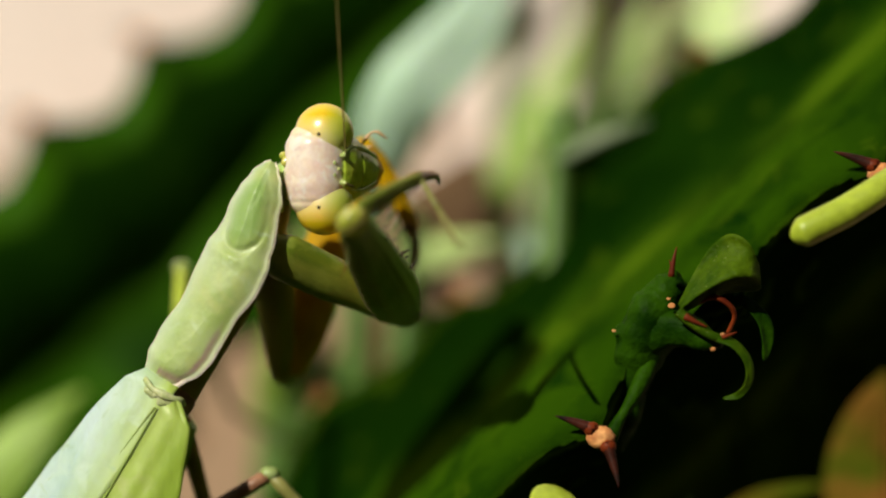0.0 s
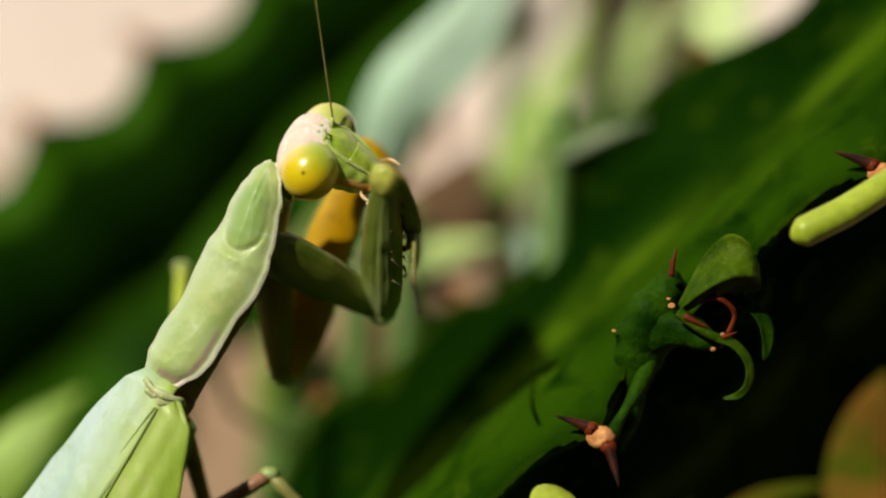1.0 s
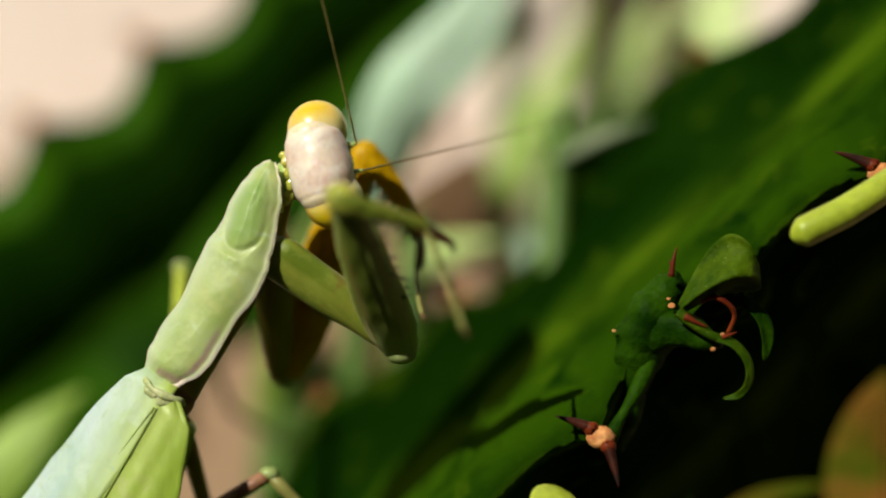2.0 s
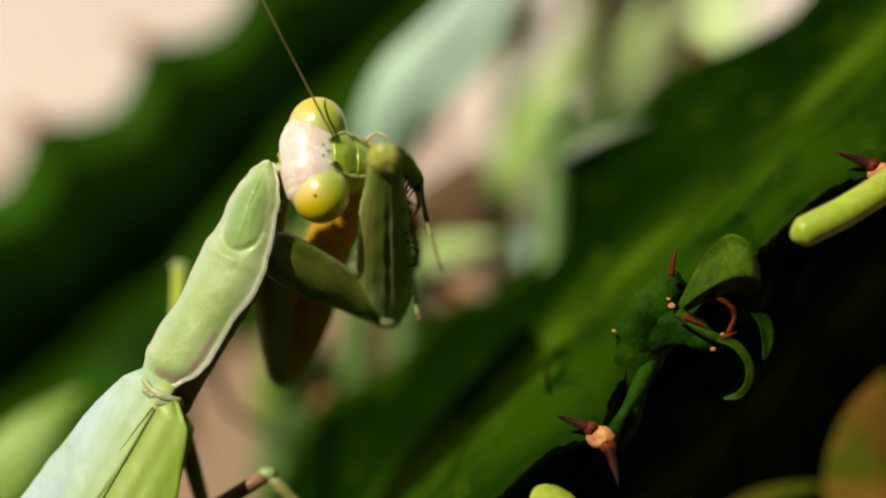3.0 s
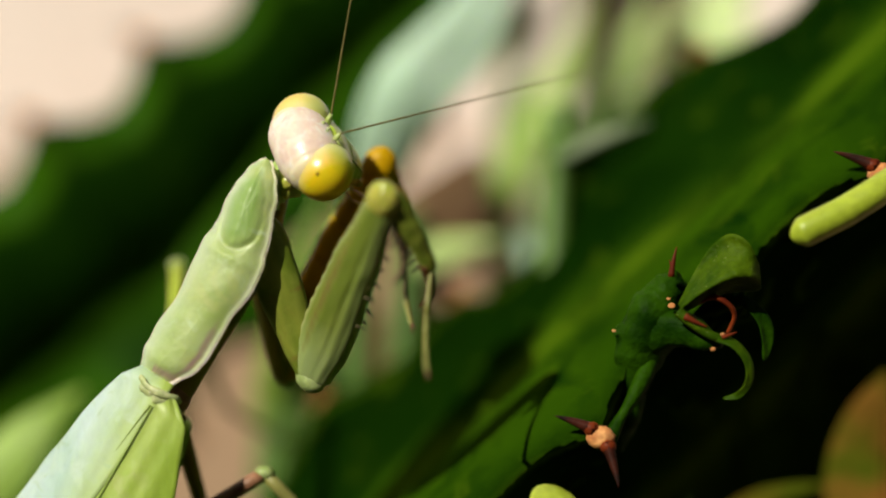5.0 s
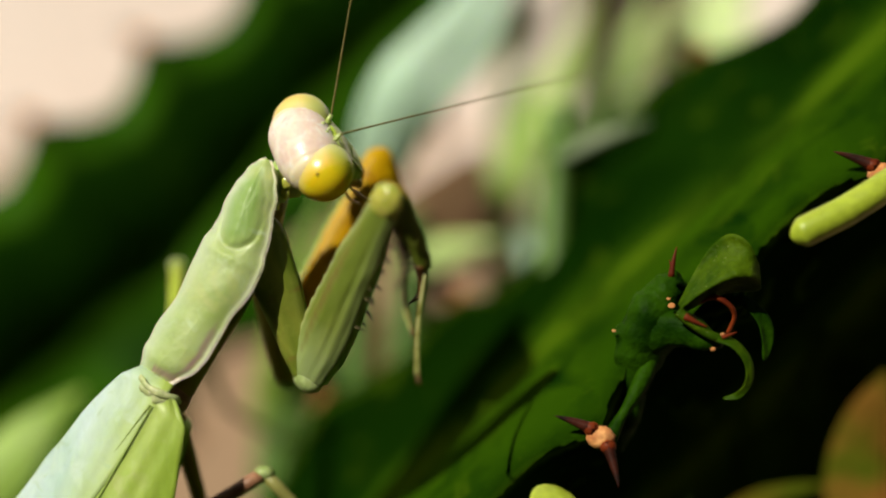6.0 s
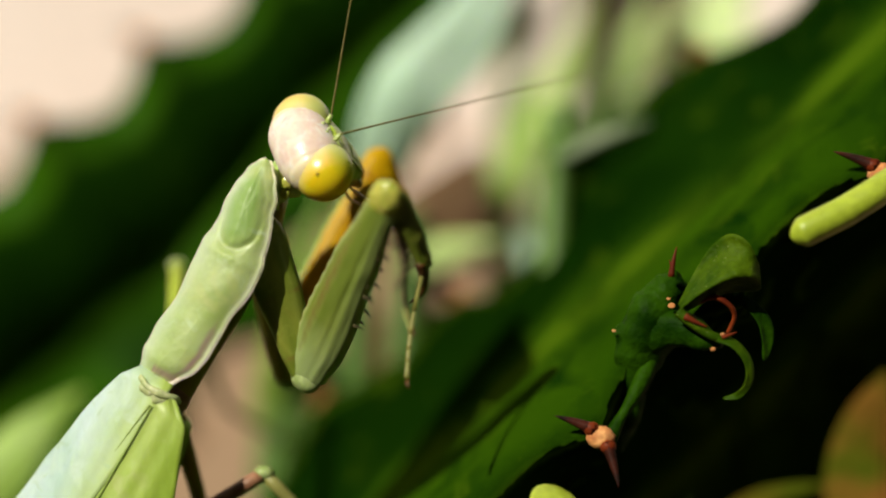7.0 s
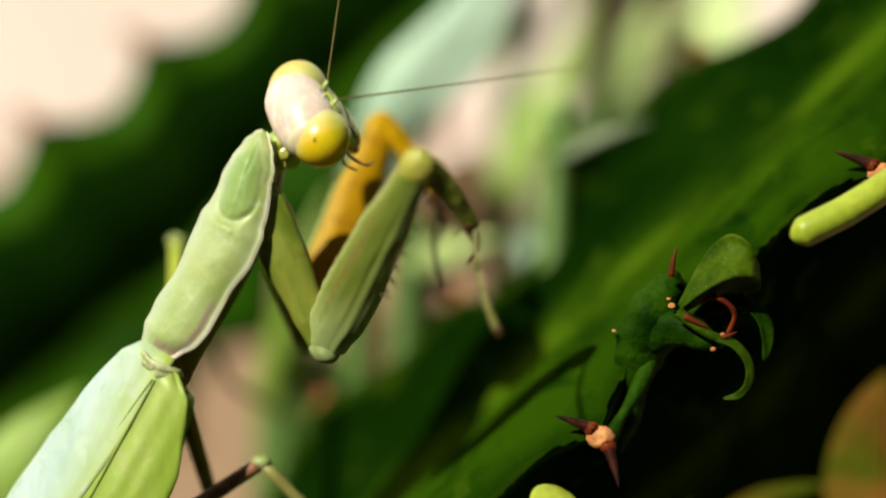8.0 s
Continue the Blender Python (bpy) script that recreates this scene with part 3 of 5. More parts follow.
    # the bud's dark colour stands in for shade on this leaf
    leaf([(17.27, 1.50, -2.64), (18.78, 1.60, -3.98), (19.15, 1.60, -5.32), (19.01, 1.50, -6.66)], 0.5, (0.5, -0.8, 0.2), 0.3, 0.25, "dark narrow leaf, shade in its colour", "bud")
    leaf([(16.19, -0.60, -5.27), (17.10, -0.90, -5.67), (17.82, -1.00, -6.59), (17.88, -1.00, -7.75), (17.30, -0.80, -8.58), (16.45, -0.60, -8.79)], 0.36, (0.6, -0.7, 0.4), 0.3, 0.3, "curled crescent young leaf",
         shape=lambda s: 0.36 * (1 - s) ** 0.5 + 0.05)
    bm = bmesh.new()
    tube(bm, smooth_line([(14.70, 0.60, -3.30), (15.90, 0.00, -2.83), (16.83, 0.00, -3.29), (17.19, 0.40, -3.96), (16.82, 0.80, -4.97)], 8), lambda s: 0.19 - 0.06 * s, 8)
    part("tendril", bm, "thorn_red", stem, "red-brown curled stipule", origin=o)
    bm = bmesh.new()
    tube(bm, smooth_line([(13.82, -0.30, -3.69), (14.64, -0.50, -4.35), (15.62, -0.60, -5.01), (16.29, -0.60, -5.27)], 8), lambda s: 0.34 - 0.08 * s, 10)
    part("leaf_stalk", bm, "leaf", stem, "green leaf stalk", origin=o)
    for p, r in (((13.50, 0.60, -3.33), 0.30), ((13.27, 0.70, -2.94), 0.15), ((14.14, 1.20, -5.21), 0.10), ((15.88, -0.80, -5.87), 0.22), ((16.44, -0.80, -5.00), 0.18), ((10.14, 1.60, -4.85), 0.16)):
        pad_mesh(stem, p, (0.1, -1, 0.2), r * 0.72, o)
    for p, way, ln, r in (((13.46, 0.50, -1.63), (0.1, -0.1, 1), 1.8, 0.2), ((13.60, 0.50, -1.30), (-0.5, 0, 1), 0.7, 0.1), ((14.19, -0.80, -3.94), (0.85, -0.2, -0.5), 1.5, 0.2), ((16.37, -0.90, -5.17), (0.9, -0.2, 0.25), 0.9, 0.14)):
        thorn_mesh(stem, ln, r, "thorn_red", o, p, way)
    for line, r in (([(20.27, -2.50, 0.63), (21.60, -2.40, 1.28), (23.61, -2.00, 2.28), (26.03, -1.00, 3.74), (29.50, 3.00, 5.76), (33.81, 10.00, 8.00)], 0.92), ([(6.63, -2.00, -14.61), (6.48, -1.50, -15.17), (6.68, 0.00, -16.59), (7.64, 4.00, -18.56)], 1.5)):
        bm = bmesh.new()
        tube(bm, smooth_line(line, 8), lambda s: r * min(1.0, (0.02 + s * 9) ** 0.5), 16)
        part("shoot", bm, "shoot", stem, "yellow-green finger-like young shoot", origin=o)


growth()


SHRUB = thing("leafy_shrub", (20, 90, GROUND), "pale leafy shrub with lime and mint leaves behind the succulent", "shrub")
WEED = thing("garden_weed", (35, -14, GROUND), "low weed with rusty brown and green leaves", "weed")


def leaf_on(owner, pts, half, material, label, up=(0.2, -1, 0.1), tip=0.6, thick=1.2, cup=0.1, foot=None):
    """A broad leaf with a midrib, on a stalk that rises from the plant's foot."""
    o = BASE[owner.name]
    pts = [Vector(p) for p in pts]
    bm = bmesh.new()
    line = smooth_line(pts, 8)
    blade(bm, line, lambda s: half * max(0.05, math.sin(math.pi * min(1, (0.06 + s * 0.94)) ** tip)) ** 0.7, up, thick, cup, curl=0.4)
    leaf = part("leaf", bm, material, owner, label, origin=o)
    bm = bmesh.new()
    tube(bm, [p - Vector((0, thick * 0.45, 0)) for p in line], lambda s: 0.45 * (1 - 0.7 * s), 8)
    part("midrib", bm, material, leaf, origin=o)
    bm = bmesh.new()
    f = Vector(foot) if foot else Vector((o.x + (pts[0].x - o.x) * 0.3, o.y + (pts[0].y - o.y) * 0.3, GROUND + 2))
    b = pts[0] + Vector((0, 0, -45))
    tube(bm, smooth_line([f, f.lerp(b, 0.6), b, pts[0], pts[0] + (pts[1] - pts[0]) * 0.2], 8), lambda s: 1.6 - 0.9 * s, 8)
    part("stalk", bm, "leaf_mid", owner, "thin green stalk", origin=o)


leaf_on(SHRUB, [(-5.40, 37.00, 2.60), (-4.00, 35.00, 6.90), (-2.35, 34.00, 10.48), (0.42, 35.00, 13.38), (2.52, 36.00, 16.10), (4.08, 38.00, 19.69), (6.40, 40.00, 24.50)], 2.6, "leaf_pale", "pale mint broad leaf", (0.3, -1, 0.2), tip=0.8)
leaf_on(SHRUB, [(-11.18, 44.00, -18.06), (-11.53, 43.00, -13.29), (-11.57, 41.00, -9.31), (-10.40, 39.00, -4.60), (-9.24, 39.00, 0.04), (-7.53, 40.00, 4.31)], 1.5, "leaf_lime", "lime green broad leaf")
leaf_on(SHRUB, [(3.86, 50.00, 1.25), (4.66, 50.00, 4.86), (6.90, 51.00, 9.72), (9.35, 52.00, 14.20), (11.21, 53.00, 19.12)], 1.5, "leaf_lime", "lime green narrow leaf", (-0.4, -1, 0.5))
leaf_on(SHRUB, [(12.71, 55.00, 10.87), (14.14, 55.00, 14.55), (15.63, 56.00, 18.91)], 1.3, "leaf_soft", "pale lime narrow leaf", (-0.4, -1, 0.5))
leaf_on(SHRUB, [(18.21, 58.00, 12.84), (20.15, 58.00, 16.77), (21.72, 58.00, 21.10)], 2.9, "leaf_soft", "wide pale yellow-green leaf", (-0.4, -1, 0.5))
# added dark leaf in place of the shadow between the leaves
leaf_on(SHRUB, [(18.87, 62.00, 10.50), (15.32, 62.00, 10.50), (11.55, 62.00, 9.88)], 1.5, "leaf_mid", "small dark olive leaf added as a gap's shadow", (0.3, -0.5, -0.7))
leaf_on(SHRUB, [(-2.47, 38.00, -0.92), (0.62, 38.00, -0.15), (4.08, 38.00, 0.62)], 1.2, "leaf_soft", "small pale green leaf", (0.1, -1, 0.5))
leaf_on(SHRUB, [(7.12, 44.00, -1.93), (6.14, 44.00, 0.04), (5.16, 44.00, 1.81)], 1.0, "leaf_pale", "small blue-green leaf", (0.1, -1, 0.5))
leaf_on(SHRUB, [(7.44, 27.00, 5.77), (10.17, 26.00, 7.04), (13.49, 26.00, 8.33)], 0.7, "leaf_grey", "small grey-green leaf with pinkish tip", (0.1, -1, 0.5))
leaf_on(SHRUB, [(-31.21, 30.00, -17.55), (-28.21, 30.00, -13.43), (-23.81, 31.00, -9.35)], 2.0, "leaf_lime", "bright lime leaf in sun", (-0.2, -1, 0.3), foot=(-60, 80, GROUND + 2))
leaf_on(SHRUB, [(-1.93, 44.00, -1.53), (-0.75, 44.00, 0.83), (0.83, 45.00, 3.40), (2.62, 46.00, 6.78)], 3.4, "leaf_dry", "dry brown leaf", tip=0.8)
leaf_on(SHRUB, [(-7.83, 44.00, -10.78), (-5.29, 45.00, -8.45), (-2.53, 45.00, -5.49), (-0.36, 46.00, -1.94)], 2.9, "leaf_dry", "broad dry brown leaf")
# two leaves added to darken the gaps between the pale ones
leaf_on(SHRUB, [(10.43, 60.00, 10.43), (11.06, 60.00, 13.76), (11.93, 61.00, 16.73), (12.81, 62.00, 20.13)], 1.3, "twig", "dark narrow leaf added behind a gap", (-0.4, -1, 0.5))
leaf_on(SHRUB, [(16.00, 63.00, 10.54), (16.54, 63.00, 13.90), (17.05, 63.00, 16.84), (17.47, 63.00, 20.20)], 1.3, "twig", "dark narrow leaf added behind a gap", (-0.4, -1, 0.5))
# added leaf that dims the bright wall behind it
leaf_on(SHRUB, [(5.03, 60.00, 13.76), (6.49, 60.00, 16.26), (8.36, 60.00, 20.00)], 1.3, "leaf_grey", "dull grey-green leaf added to dim the wall")
# the half shade on these two is their darker green
leaf_on(SHRUB, [(-11.10, 42.00, -20.28), (-11.22, 42.00, -16.37), (-10.90, 42.00, -12.47), (-9.93, 42.00, -8.95), (-8.17, 42.00, -5.82)], 2.0, "leaf_mid", "mid green leaf, half shade in its colour")
leaf_on(SHRUB, [(8.02, 48.00, -1.16), (7.65, 49.00, 2.44), (8.28, 50.00, 6.47), (9.52, 51.00, 10.12)], 1.7, "leaf_mid", "mid green leaf, half shade in its colour")
leaf_on(WEED, [(24.40, -16.00, -19.21), (24.15, -16.00, -14.25), (24.26, -15.00, -10.26), (24.57, -15.00, -6.83)], 3.2, "leaf_rust", "rusty brown leaf with olive rim", (-0.2, -1, 0.2), tip=0.8)
leaf_on(WEED, [(13.03, -14.00, -18.13), (17.10, -14.00, -14.53), (21.08, -15.00, -12.94)], 1.1, "leaf_rust", "small rusty leaf", (-0.3, -1, 0.2))
for line in ([(12.05, 64.00, 10.15), (12.89, 64.00, 16.05), (13.31, 64.00, 21.95)], [(17.47, 63.00, 12.22), (17.05, 63.00, 16.84), (16.96, 63.00, 21.87)]):
    o = BASE[SHRUB.name]
    bm = bmesh.new()
    tube(bm, smooth_line([(20, 92, GROUND + 2), (22, 80, -200), *line], 8), lambda s: 2.6 - 0.8 * s, 10)
    part("twig", bm, "twig", SHRUB, "brown woody twig", origin=o)


# ---- the mantis ----
ROOT = Vector((-16.43, 0.00, -8.28))
mantis = thing("praying_mantis", ROOT, "pale green praying mantis with pinkish crown, grooming its raised forelegs", "mantis")
AX = Vector((0.454, 0.0, 0.891))            # along the thorax, rear to front
LEFT = Vector((-0.891, 0.0, 0.454))
CAMW = Vector((0, -1, 0))
TILT = radians(22)
DOR = CAMW * math.cos(TILT) + LEFT * math.sin(TILT)
LAT = AX.cross(DOR) * -1
if LAT.x < 0:
    LAT = -LAT


def pronotum():
    """A long shield: narrow waist behind, swollen front, a domed oval before a cross groove, upturned pale margins."""
    front, rear = Vector((-10.24, 0.00, 5.25)), Vector((-17.03, 0.00, -7.82))
    L = (front - rear).length
    ax = (front - rear).normalized()
    half = [(0.0, 0.5), (0.04, 1.3), (0.12, 1.85), (0.2, 1.98), (0.35, 1.85), (0.5, 2.15), (0.6, 2.15), (0.66, 1.9), (0.75, 1.75), (0.85, 1.5), (0.93, 1.05), (0.975, 0.6), (1.0, 0.2)]
    bow = [(0.0, 0.0), (0.19, 0.48), (0.35, 0.7), (0.5, 0.85), (0.68, 0.75), (0.83, 0.35), (1.0, 0.0)]
    dome = [(0.0, 0.25), (0.1, 0.8), (0.3, 0.9), (0.55, 1.05), (0.62, 0.95), (0.7, 1.05), (0.85, 1.0), (1.0, 0.3)]
    bm = bmesh.new()
    rings, rim, oval, bruise = [], [], [], []
    for i in range(121):
        s = i / 120
        w, h = profile(half, s), profile(dome, s)
        c = rear + ax * (L * s) + LAT * profile(bow, s)
        ring = []
        for k in range(41):
            q = k / 20 - 1
            lip = 0.20 * max(0.0, (abs(q) - 0.86) / 0.14) ** 1.5 * (1.0 if q > 0 else 0.5)
            keel = 0.05 * math.exp(-(q / 0.10) ** 2) * (1 - math.exp(-((s - 0.3) / 0.25) ** 2))
            e = math.hypot((s - 0.785) / 0.165, (q + 0.06) / 0.74)
            groove = 0.20 * math.exp(-((e - 1.03) / 0.09) ** 2) * profile([(0.62, 1.0), (0.70, 0.6), (0.80, 0.12)], s)
            swell = 0.10 * max(0.0, 1 - e * e)
            fold = 0.10 * math.exp(-((s - 0.585) / 0.02) ** 2) * (1 - q * q)
            dent = 0.05 * noise.noise(Vector((s * 9, q * 2.5, 3.0))) + 0.02 * noise.noise(Vector((s * 30, q * 8, 1.0)))
            ring.append(c + LAT * (w * q) + DOR * (h * (1 - abs(q) ** 2.4) + lip + keel + swell + fold + dent * (1 - q * q) - groove))
            rim.append(q)
            oval.append(e)
            bruise.append(max(math.exp(-((q - 0.77) / 0.11) ** 2) * math.exp(-((s - 0.17) / 0.17) ** 2), 0.9 * math.exp(-((s - 0.05) / 0.022) ** 2) * (1 if q > -0.2 else 0.2)))
        for k in range(11):
            q = 1 - k / 5
            ring.append(c + LAT * (w * q * 0.96) - DOR * (0.10 + 1.6 * (1 - q * q) * min(1, w / 1.5)))
            rim.append(q)
            oval.append(2.0)
            bruise.append(0.0)
        rings.append(ring)
    loft(bm, rings)
    pro = part("pronotum", bm, "pronotum", mantis, "pale green shield over the thorax", origin=ROOT)
    for name, values in (("rim", rim), ("oval", oval), ("bruise", bruise)):
        pro.data.attributes.new(name, "FLOAT", "POINT").data.foreach_set("value", values + [0.0, 0.0])
    for sg in (1, -1):
        bm = bmesh.new()
        pts = [rear + ax * (L * s) + LAT * profile(bow, s) + LAT * (sg * (profile(half, s) - 0.03)) + DOR * (0.13 if sg > 0 else 0.06) for s in [i / 60 for i in range(61)]]
        tube(bm, pts, lambda s: (0.14 - 0.07 * s if sg > 0 else 0.08) * (1 + 0.06 * math.sin(s * 160)), 10, 0.45, wide=LAT)
        part("margin", bm, "margin", pro, "whitish raised margin", origin=ROOT)
    bm = bmesh.new()
    tube(bm, smooth_line([(-10.79, 1.80, 3.22), (-10.02, 1.80, 3.89), (-9.17, 1.60, 4.12), (-8.17, 1.50, 5.05)], 6), lambda s: 1.35 - 0.25 * s + 0.13 * math.sin(s * 30), 18, 0.9)
    neck = part("neck", bm, "prozona", mantis, "green ribbed neck skin", origin=ROOT)
    for c, r in (((-9.45, 0.20, 5.26), 0.34), ((-9.22, 0.10, 4.62), 0.38), ((-9.12, 0.20, 3.96), 0.36), ((-9.27, 0.50, 3.30), 0.30), ((-9.67, 0.50, 5.63), 0.24)):
        bm = bmesh.new()
        ball(bm, c, (r, r * 0.8, r * 1.15), None, 14, 10)
        for v in bm.verts:
            v.co += Vector((0.10, 0.10, 0.10)) * noise.noise(v.co * 3.0)
        part("neck_lobe", bm, "knee", neck, "knobbly yellow-green fold of the neck", origin=ROOT)
    bm = bmesh.new()
    tube(bm, [Vector((-16.06, 2.00, -8.35)), Vector((-15.26, 2.50, -7.02)), Vector((-12.94, 3.20, -3.34)), Vector((-11.10, 3.50, 0.03)), Vector((-10.21, 2.50, 3.39))], lambda s: 1.3 - 0.2 * s, 14)
    part("breastplate", bm, "leg_olive", mantis, "olive underside of the thorax", origin=ROOT)


pronotum()


def body():
    """Mid-thorax, abdomen and folded wings."""
    bm = bmesh.new()
    ball(bm, (-16.15, 1.80, -8.68), (1.25, 1.1, 1.3))
    part("mesothorax", bm, "joint", mantis, "brown joint skin behind the shield", origin=ROOT)
    bm = bmesh.new()
    tube(bm, smooth_line([(-16.49, 3.40, -9.75), (-18.95, 4.60, -13.86), (-22.20, 5.00, -20.00), (-26.56, 4.50, -27.75), (-31.45, 3.00, -36.33)], 8),
         lambda s: 1.2 + 1.9 * math.sin(math.pi * min(1, 0.1 + s * 0.86)), 20)
    part("abdomen", bm, "wing_lime", mantis, "green abdomen under the wings", origin=ROOT)
    bm = bmesh.new()
    tube(bm, smooth_line([(-17.80, -0.30, -7.46), (-17.37, -0.70, -8.02), (-16.53, -0.90, -8.48), (-15.72, -0.70, -8.76), (-15.43, 0.00, -9.05)], 8), lambda s: 0.15 + 0.04 * math.sin(s * 17) + 0.07 * math.sin(s * 3.1), 12, 0.5, wide=(0.3, 0, 1))
    part("collar", bm, "collar", mantis, "pale yellowish collar between shield and wings", origin=ROOT)
    random.seed(4)
    for i in range(8):
        bm = bmesh.new()
        q = i / 7
        c = Vector((-17.50, -0.35, -7.95)).lerp(Vector((-15.60, -0.45, -9.25)), q) + Vector((random.uniform(-0.1, 0.1), -0.3 * math.sin(math.pi * q), random.uniform(-0.3, 0.0)))
        ball(bm, c, (random.uniform(0.35, 0.5), 0.14, random.uniform(0.22, 0.34)), pose(0, 0, 0, 0, 35, 0).to_3x3(), 14, 9)
        for v in bm.verts:
            v.co += Vector((0.12, 0.05, 0.12)) * noise.noise(v.co * 2.7)
        part("collar_lobe", bm, "collar", mantis, "small pale frill of the collar", origin=ROOT)
    d = Vector((-0.50, 0.04, -0.866)).normalized()
    lat = Vector((0.80, -0.40, -0.46)).normalized()
    lat = (lat - d * d.dot(lat)).normalized()
    nor = d.cross(lat)
    if nor.y > 0:
        nor = -nor

    def tegmen(name, start, L, qs, rise, material, label, halfs):
        bm = bmesh.new()
        rings = []
        for i in range(49):
            s = i / 48
            lo, hi = profile(halfs[0], s), profile(halfs[1], s)
            top, bot = [], []
            for k in range(17):
                q = lo + (hi - lo) * k / 16
                z = rise - 0.075 * (q - qs) ** 2 + 0.05 * math.sin(q * 5 + s * 2)
                p = Vector(start) + d * (L * s) + lat * q + nor * z
                top.append(p + nor * 0.06)
                bot.append(p - nor * 0.06)
            rings.append(top + bot[::-1])
        loft(bm, rings)
        return part(name, bm, material, mantis, label, origin=ROOT)
    st = Vector((-16.62, 0.30, -8.29))
    tegmen("forewing", st - d * 0.7, 52.7, -0.6, 0.9, "wing", "mint green folded forewing, upper field",
           ([(0, -1.5), (0.012, -2.2), (0.03, -2.75), (0.06, -3.3), (0.10, -3.8), (0.16, -4.5), (0.24, -5.2), (0.34, -5.6), (0.8, -4.8), (1, -0.6)], [(0, 0.9), (0.06, 0.7), (0.25, -0.3), (0.8, 0.6), (1, 0.4)]))
    w = tegmen("forewing", st + nor * -0.1, 50, 0.2, 0.9, "wing_lime", "lime green leading field of the forewing",
               ([(0, 0.2), (0.06, 0.2), (0.25, -0.7), (1, 0.0)], [(0, 1.6), (0.03, 3.1), (0.12, 4.3), (0.3, 4.8), (0.6, 4.0), (1, 0.4)]))
    for q0, q1, s1 in ((0.5, 0.35, 0.5), (0.35, -0.9, 0.2)):
        bm = bmesh.new()
        pts = []
        for i in range(21):
            s = 0.02 + (s1 - 0.02) * i / 20
            q = q0 + (q1 - q0) * i / 20
            pts.append(st + d * (50 * s) + lat * q + nor * (0.9 - 0.075 * (q - 0.2) ** 2 + 0.05 * math.sin(q * 5 + s * 2)))
        tube(bm, pts, lambda s: 0.07 - 0.03 * s, 6)
        part("vein", bm, "vein", w, "dark wing vein", origin=ROOT)


body()


def head():
    """Triangular head: X across to the near eye, Y out of the face, Z to the crown."""
    hd = bmesh.new()
    rows = [(1.9, 0.9, 0.4, 0.0), (1.7, 1.2, 0.6, 0.0), (1.4, 1.6, 0.85, 0.0), (0.9, 1.9, 1.0, 0.1), (0.1, 2.2, 1.25, 0.12), (-0.8, 2.25, 1.35, 0.12),
            (-1.6, 2.0, 1.25, 0.12), (-2.5, 1.6, 1.1, 0.15), (-3.3, 1.15, 0.9, 0.2), (-3.9, 0.7, 0.6, 0.2), (-4.2, 0.35, 0.3, 0.2)]
    zs = [r[0] for r in rows]
    rings = []
    for i in range(45):
        z = zs[0] + (zs[-1] - zs[0]) * i / 44
        f = lambda c: profile([(-r[0], r[c]) for r in rows], -z)
        w, h, y = f(1), f(2), f(3)
        rings.append([Vector((w * math.copysign(abs(math.cos(t)) ** 0.85, math.cos(t)), y + h * math.copysign(abs(math.sin(t)) ** 0.85, math.sin(t)), z))
                      for t in [2 * math.pi * k / 32 for k in range(32)]])
    loft(hd, rings)
    h = part("head", hd, "head", mantis, "green triangular head with pink crown")
    # pink crown and nape
    bm = bmesh.new()
    rings = []
    for i in range(113):
        th = math.pi * (0.02 + 0.96 * i / 112)
        x = -3.0 * math.cos(th)
        r = 1.92 * max(0.0, 1 - (abs(x) / 3.02) ** 3.0) ** 0.5 - 0.05 * math.exp(-((abs(x) - 1.95) / 0.14) ** 2)
        rings.append([Vector((x, -0.6 + r * math.cos(t) * 0.99, 0.4 + r * math.sin(t) + 0.05 * math.sin(x * 3.2 + 0.4) * math.cos(t) ** 2 + 0.012 * math.sin(x * 7.1 + math.sin(t * 2)) * max(0.0, math.sin(t)) + 0.05 * noise.noise(Vector((x * 1.3, math.cos(t) * 1.5, math.sin(t) * 1.5))))) for t in [2 * math.pi * k / 28 for k in range(28)]])
    loft(bm, rings)
    part("crown", bm, "vertex", h, "pinkish white crown and nape")
    spots = []
    for sg in (1, -1):
        bm = bmesh.new()
        ball(bm, (2.15 * sg, -0.2, 0.15), (1.75, 1.78, 1.66), None, 40, 28)
        part("compound_eye", bm, "eye", h, "glossy yellow-green compound eye")
        bm = bmesh.new()
        ball(bm, (0, 0, 0), (0.10, 0.10, 0.10), None, 10, 6)
        spots.append(part("pupil_spot", bm, "black", h, "tiny black false pupil on the eye"))
    # face shield, forehead ridges, lip, jaws
    bm = bmesh.new()
    blade(bm, smooth_line([(0, 1.36, 0.25), (0, 1.48, -0.3), (0, 1.46, -0.9), (0, 1.36, -1.5)], 5), lambda s: profile([(0, 0.75), (0.2, 1.15), (0.55, 1.45), (1, 1.2)], s), (0, 1, 0.1), 0.2, -0.13)
    part("face_shield", bm, "face", h, "lime green frontal plate")
    bm = bmesh.new()
    blade(bm, smooth_line([(0, 1.40, -1.44), (0, 1.34, -2.1), (0, 1.2, -2.8), (0, 1.0, -3.4)], 5), lambda s: profile([(0, 1.15), (0.3, 1.1), (1, 0.72)], s), (0, 1, 0.15), 0.3, -0.17)
    part("lip_plate", bm, "face", h, "lime green lip plate")
    bm = bmesh.new()
    blade(bm, [(0, 1.0, -3.35), (0, 0.8, -3.9), (0, 0.5, -4.35)], lambda s: 0.62 - 0.25 * s, (0, 1, 0.2), 0.4, -0.2)
    part("upper_lip", bm, "mouth", h, "amber upper lip")
    for sg in (1, -1):
        bm = bmesh.new()
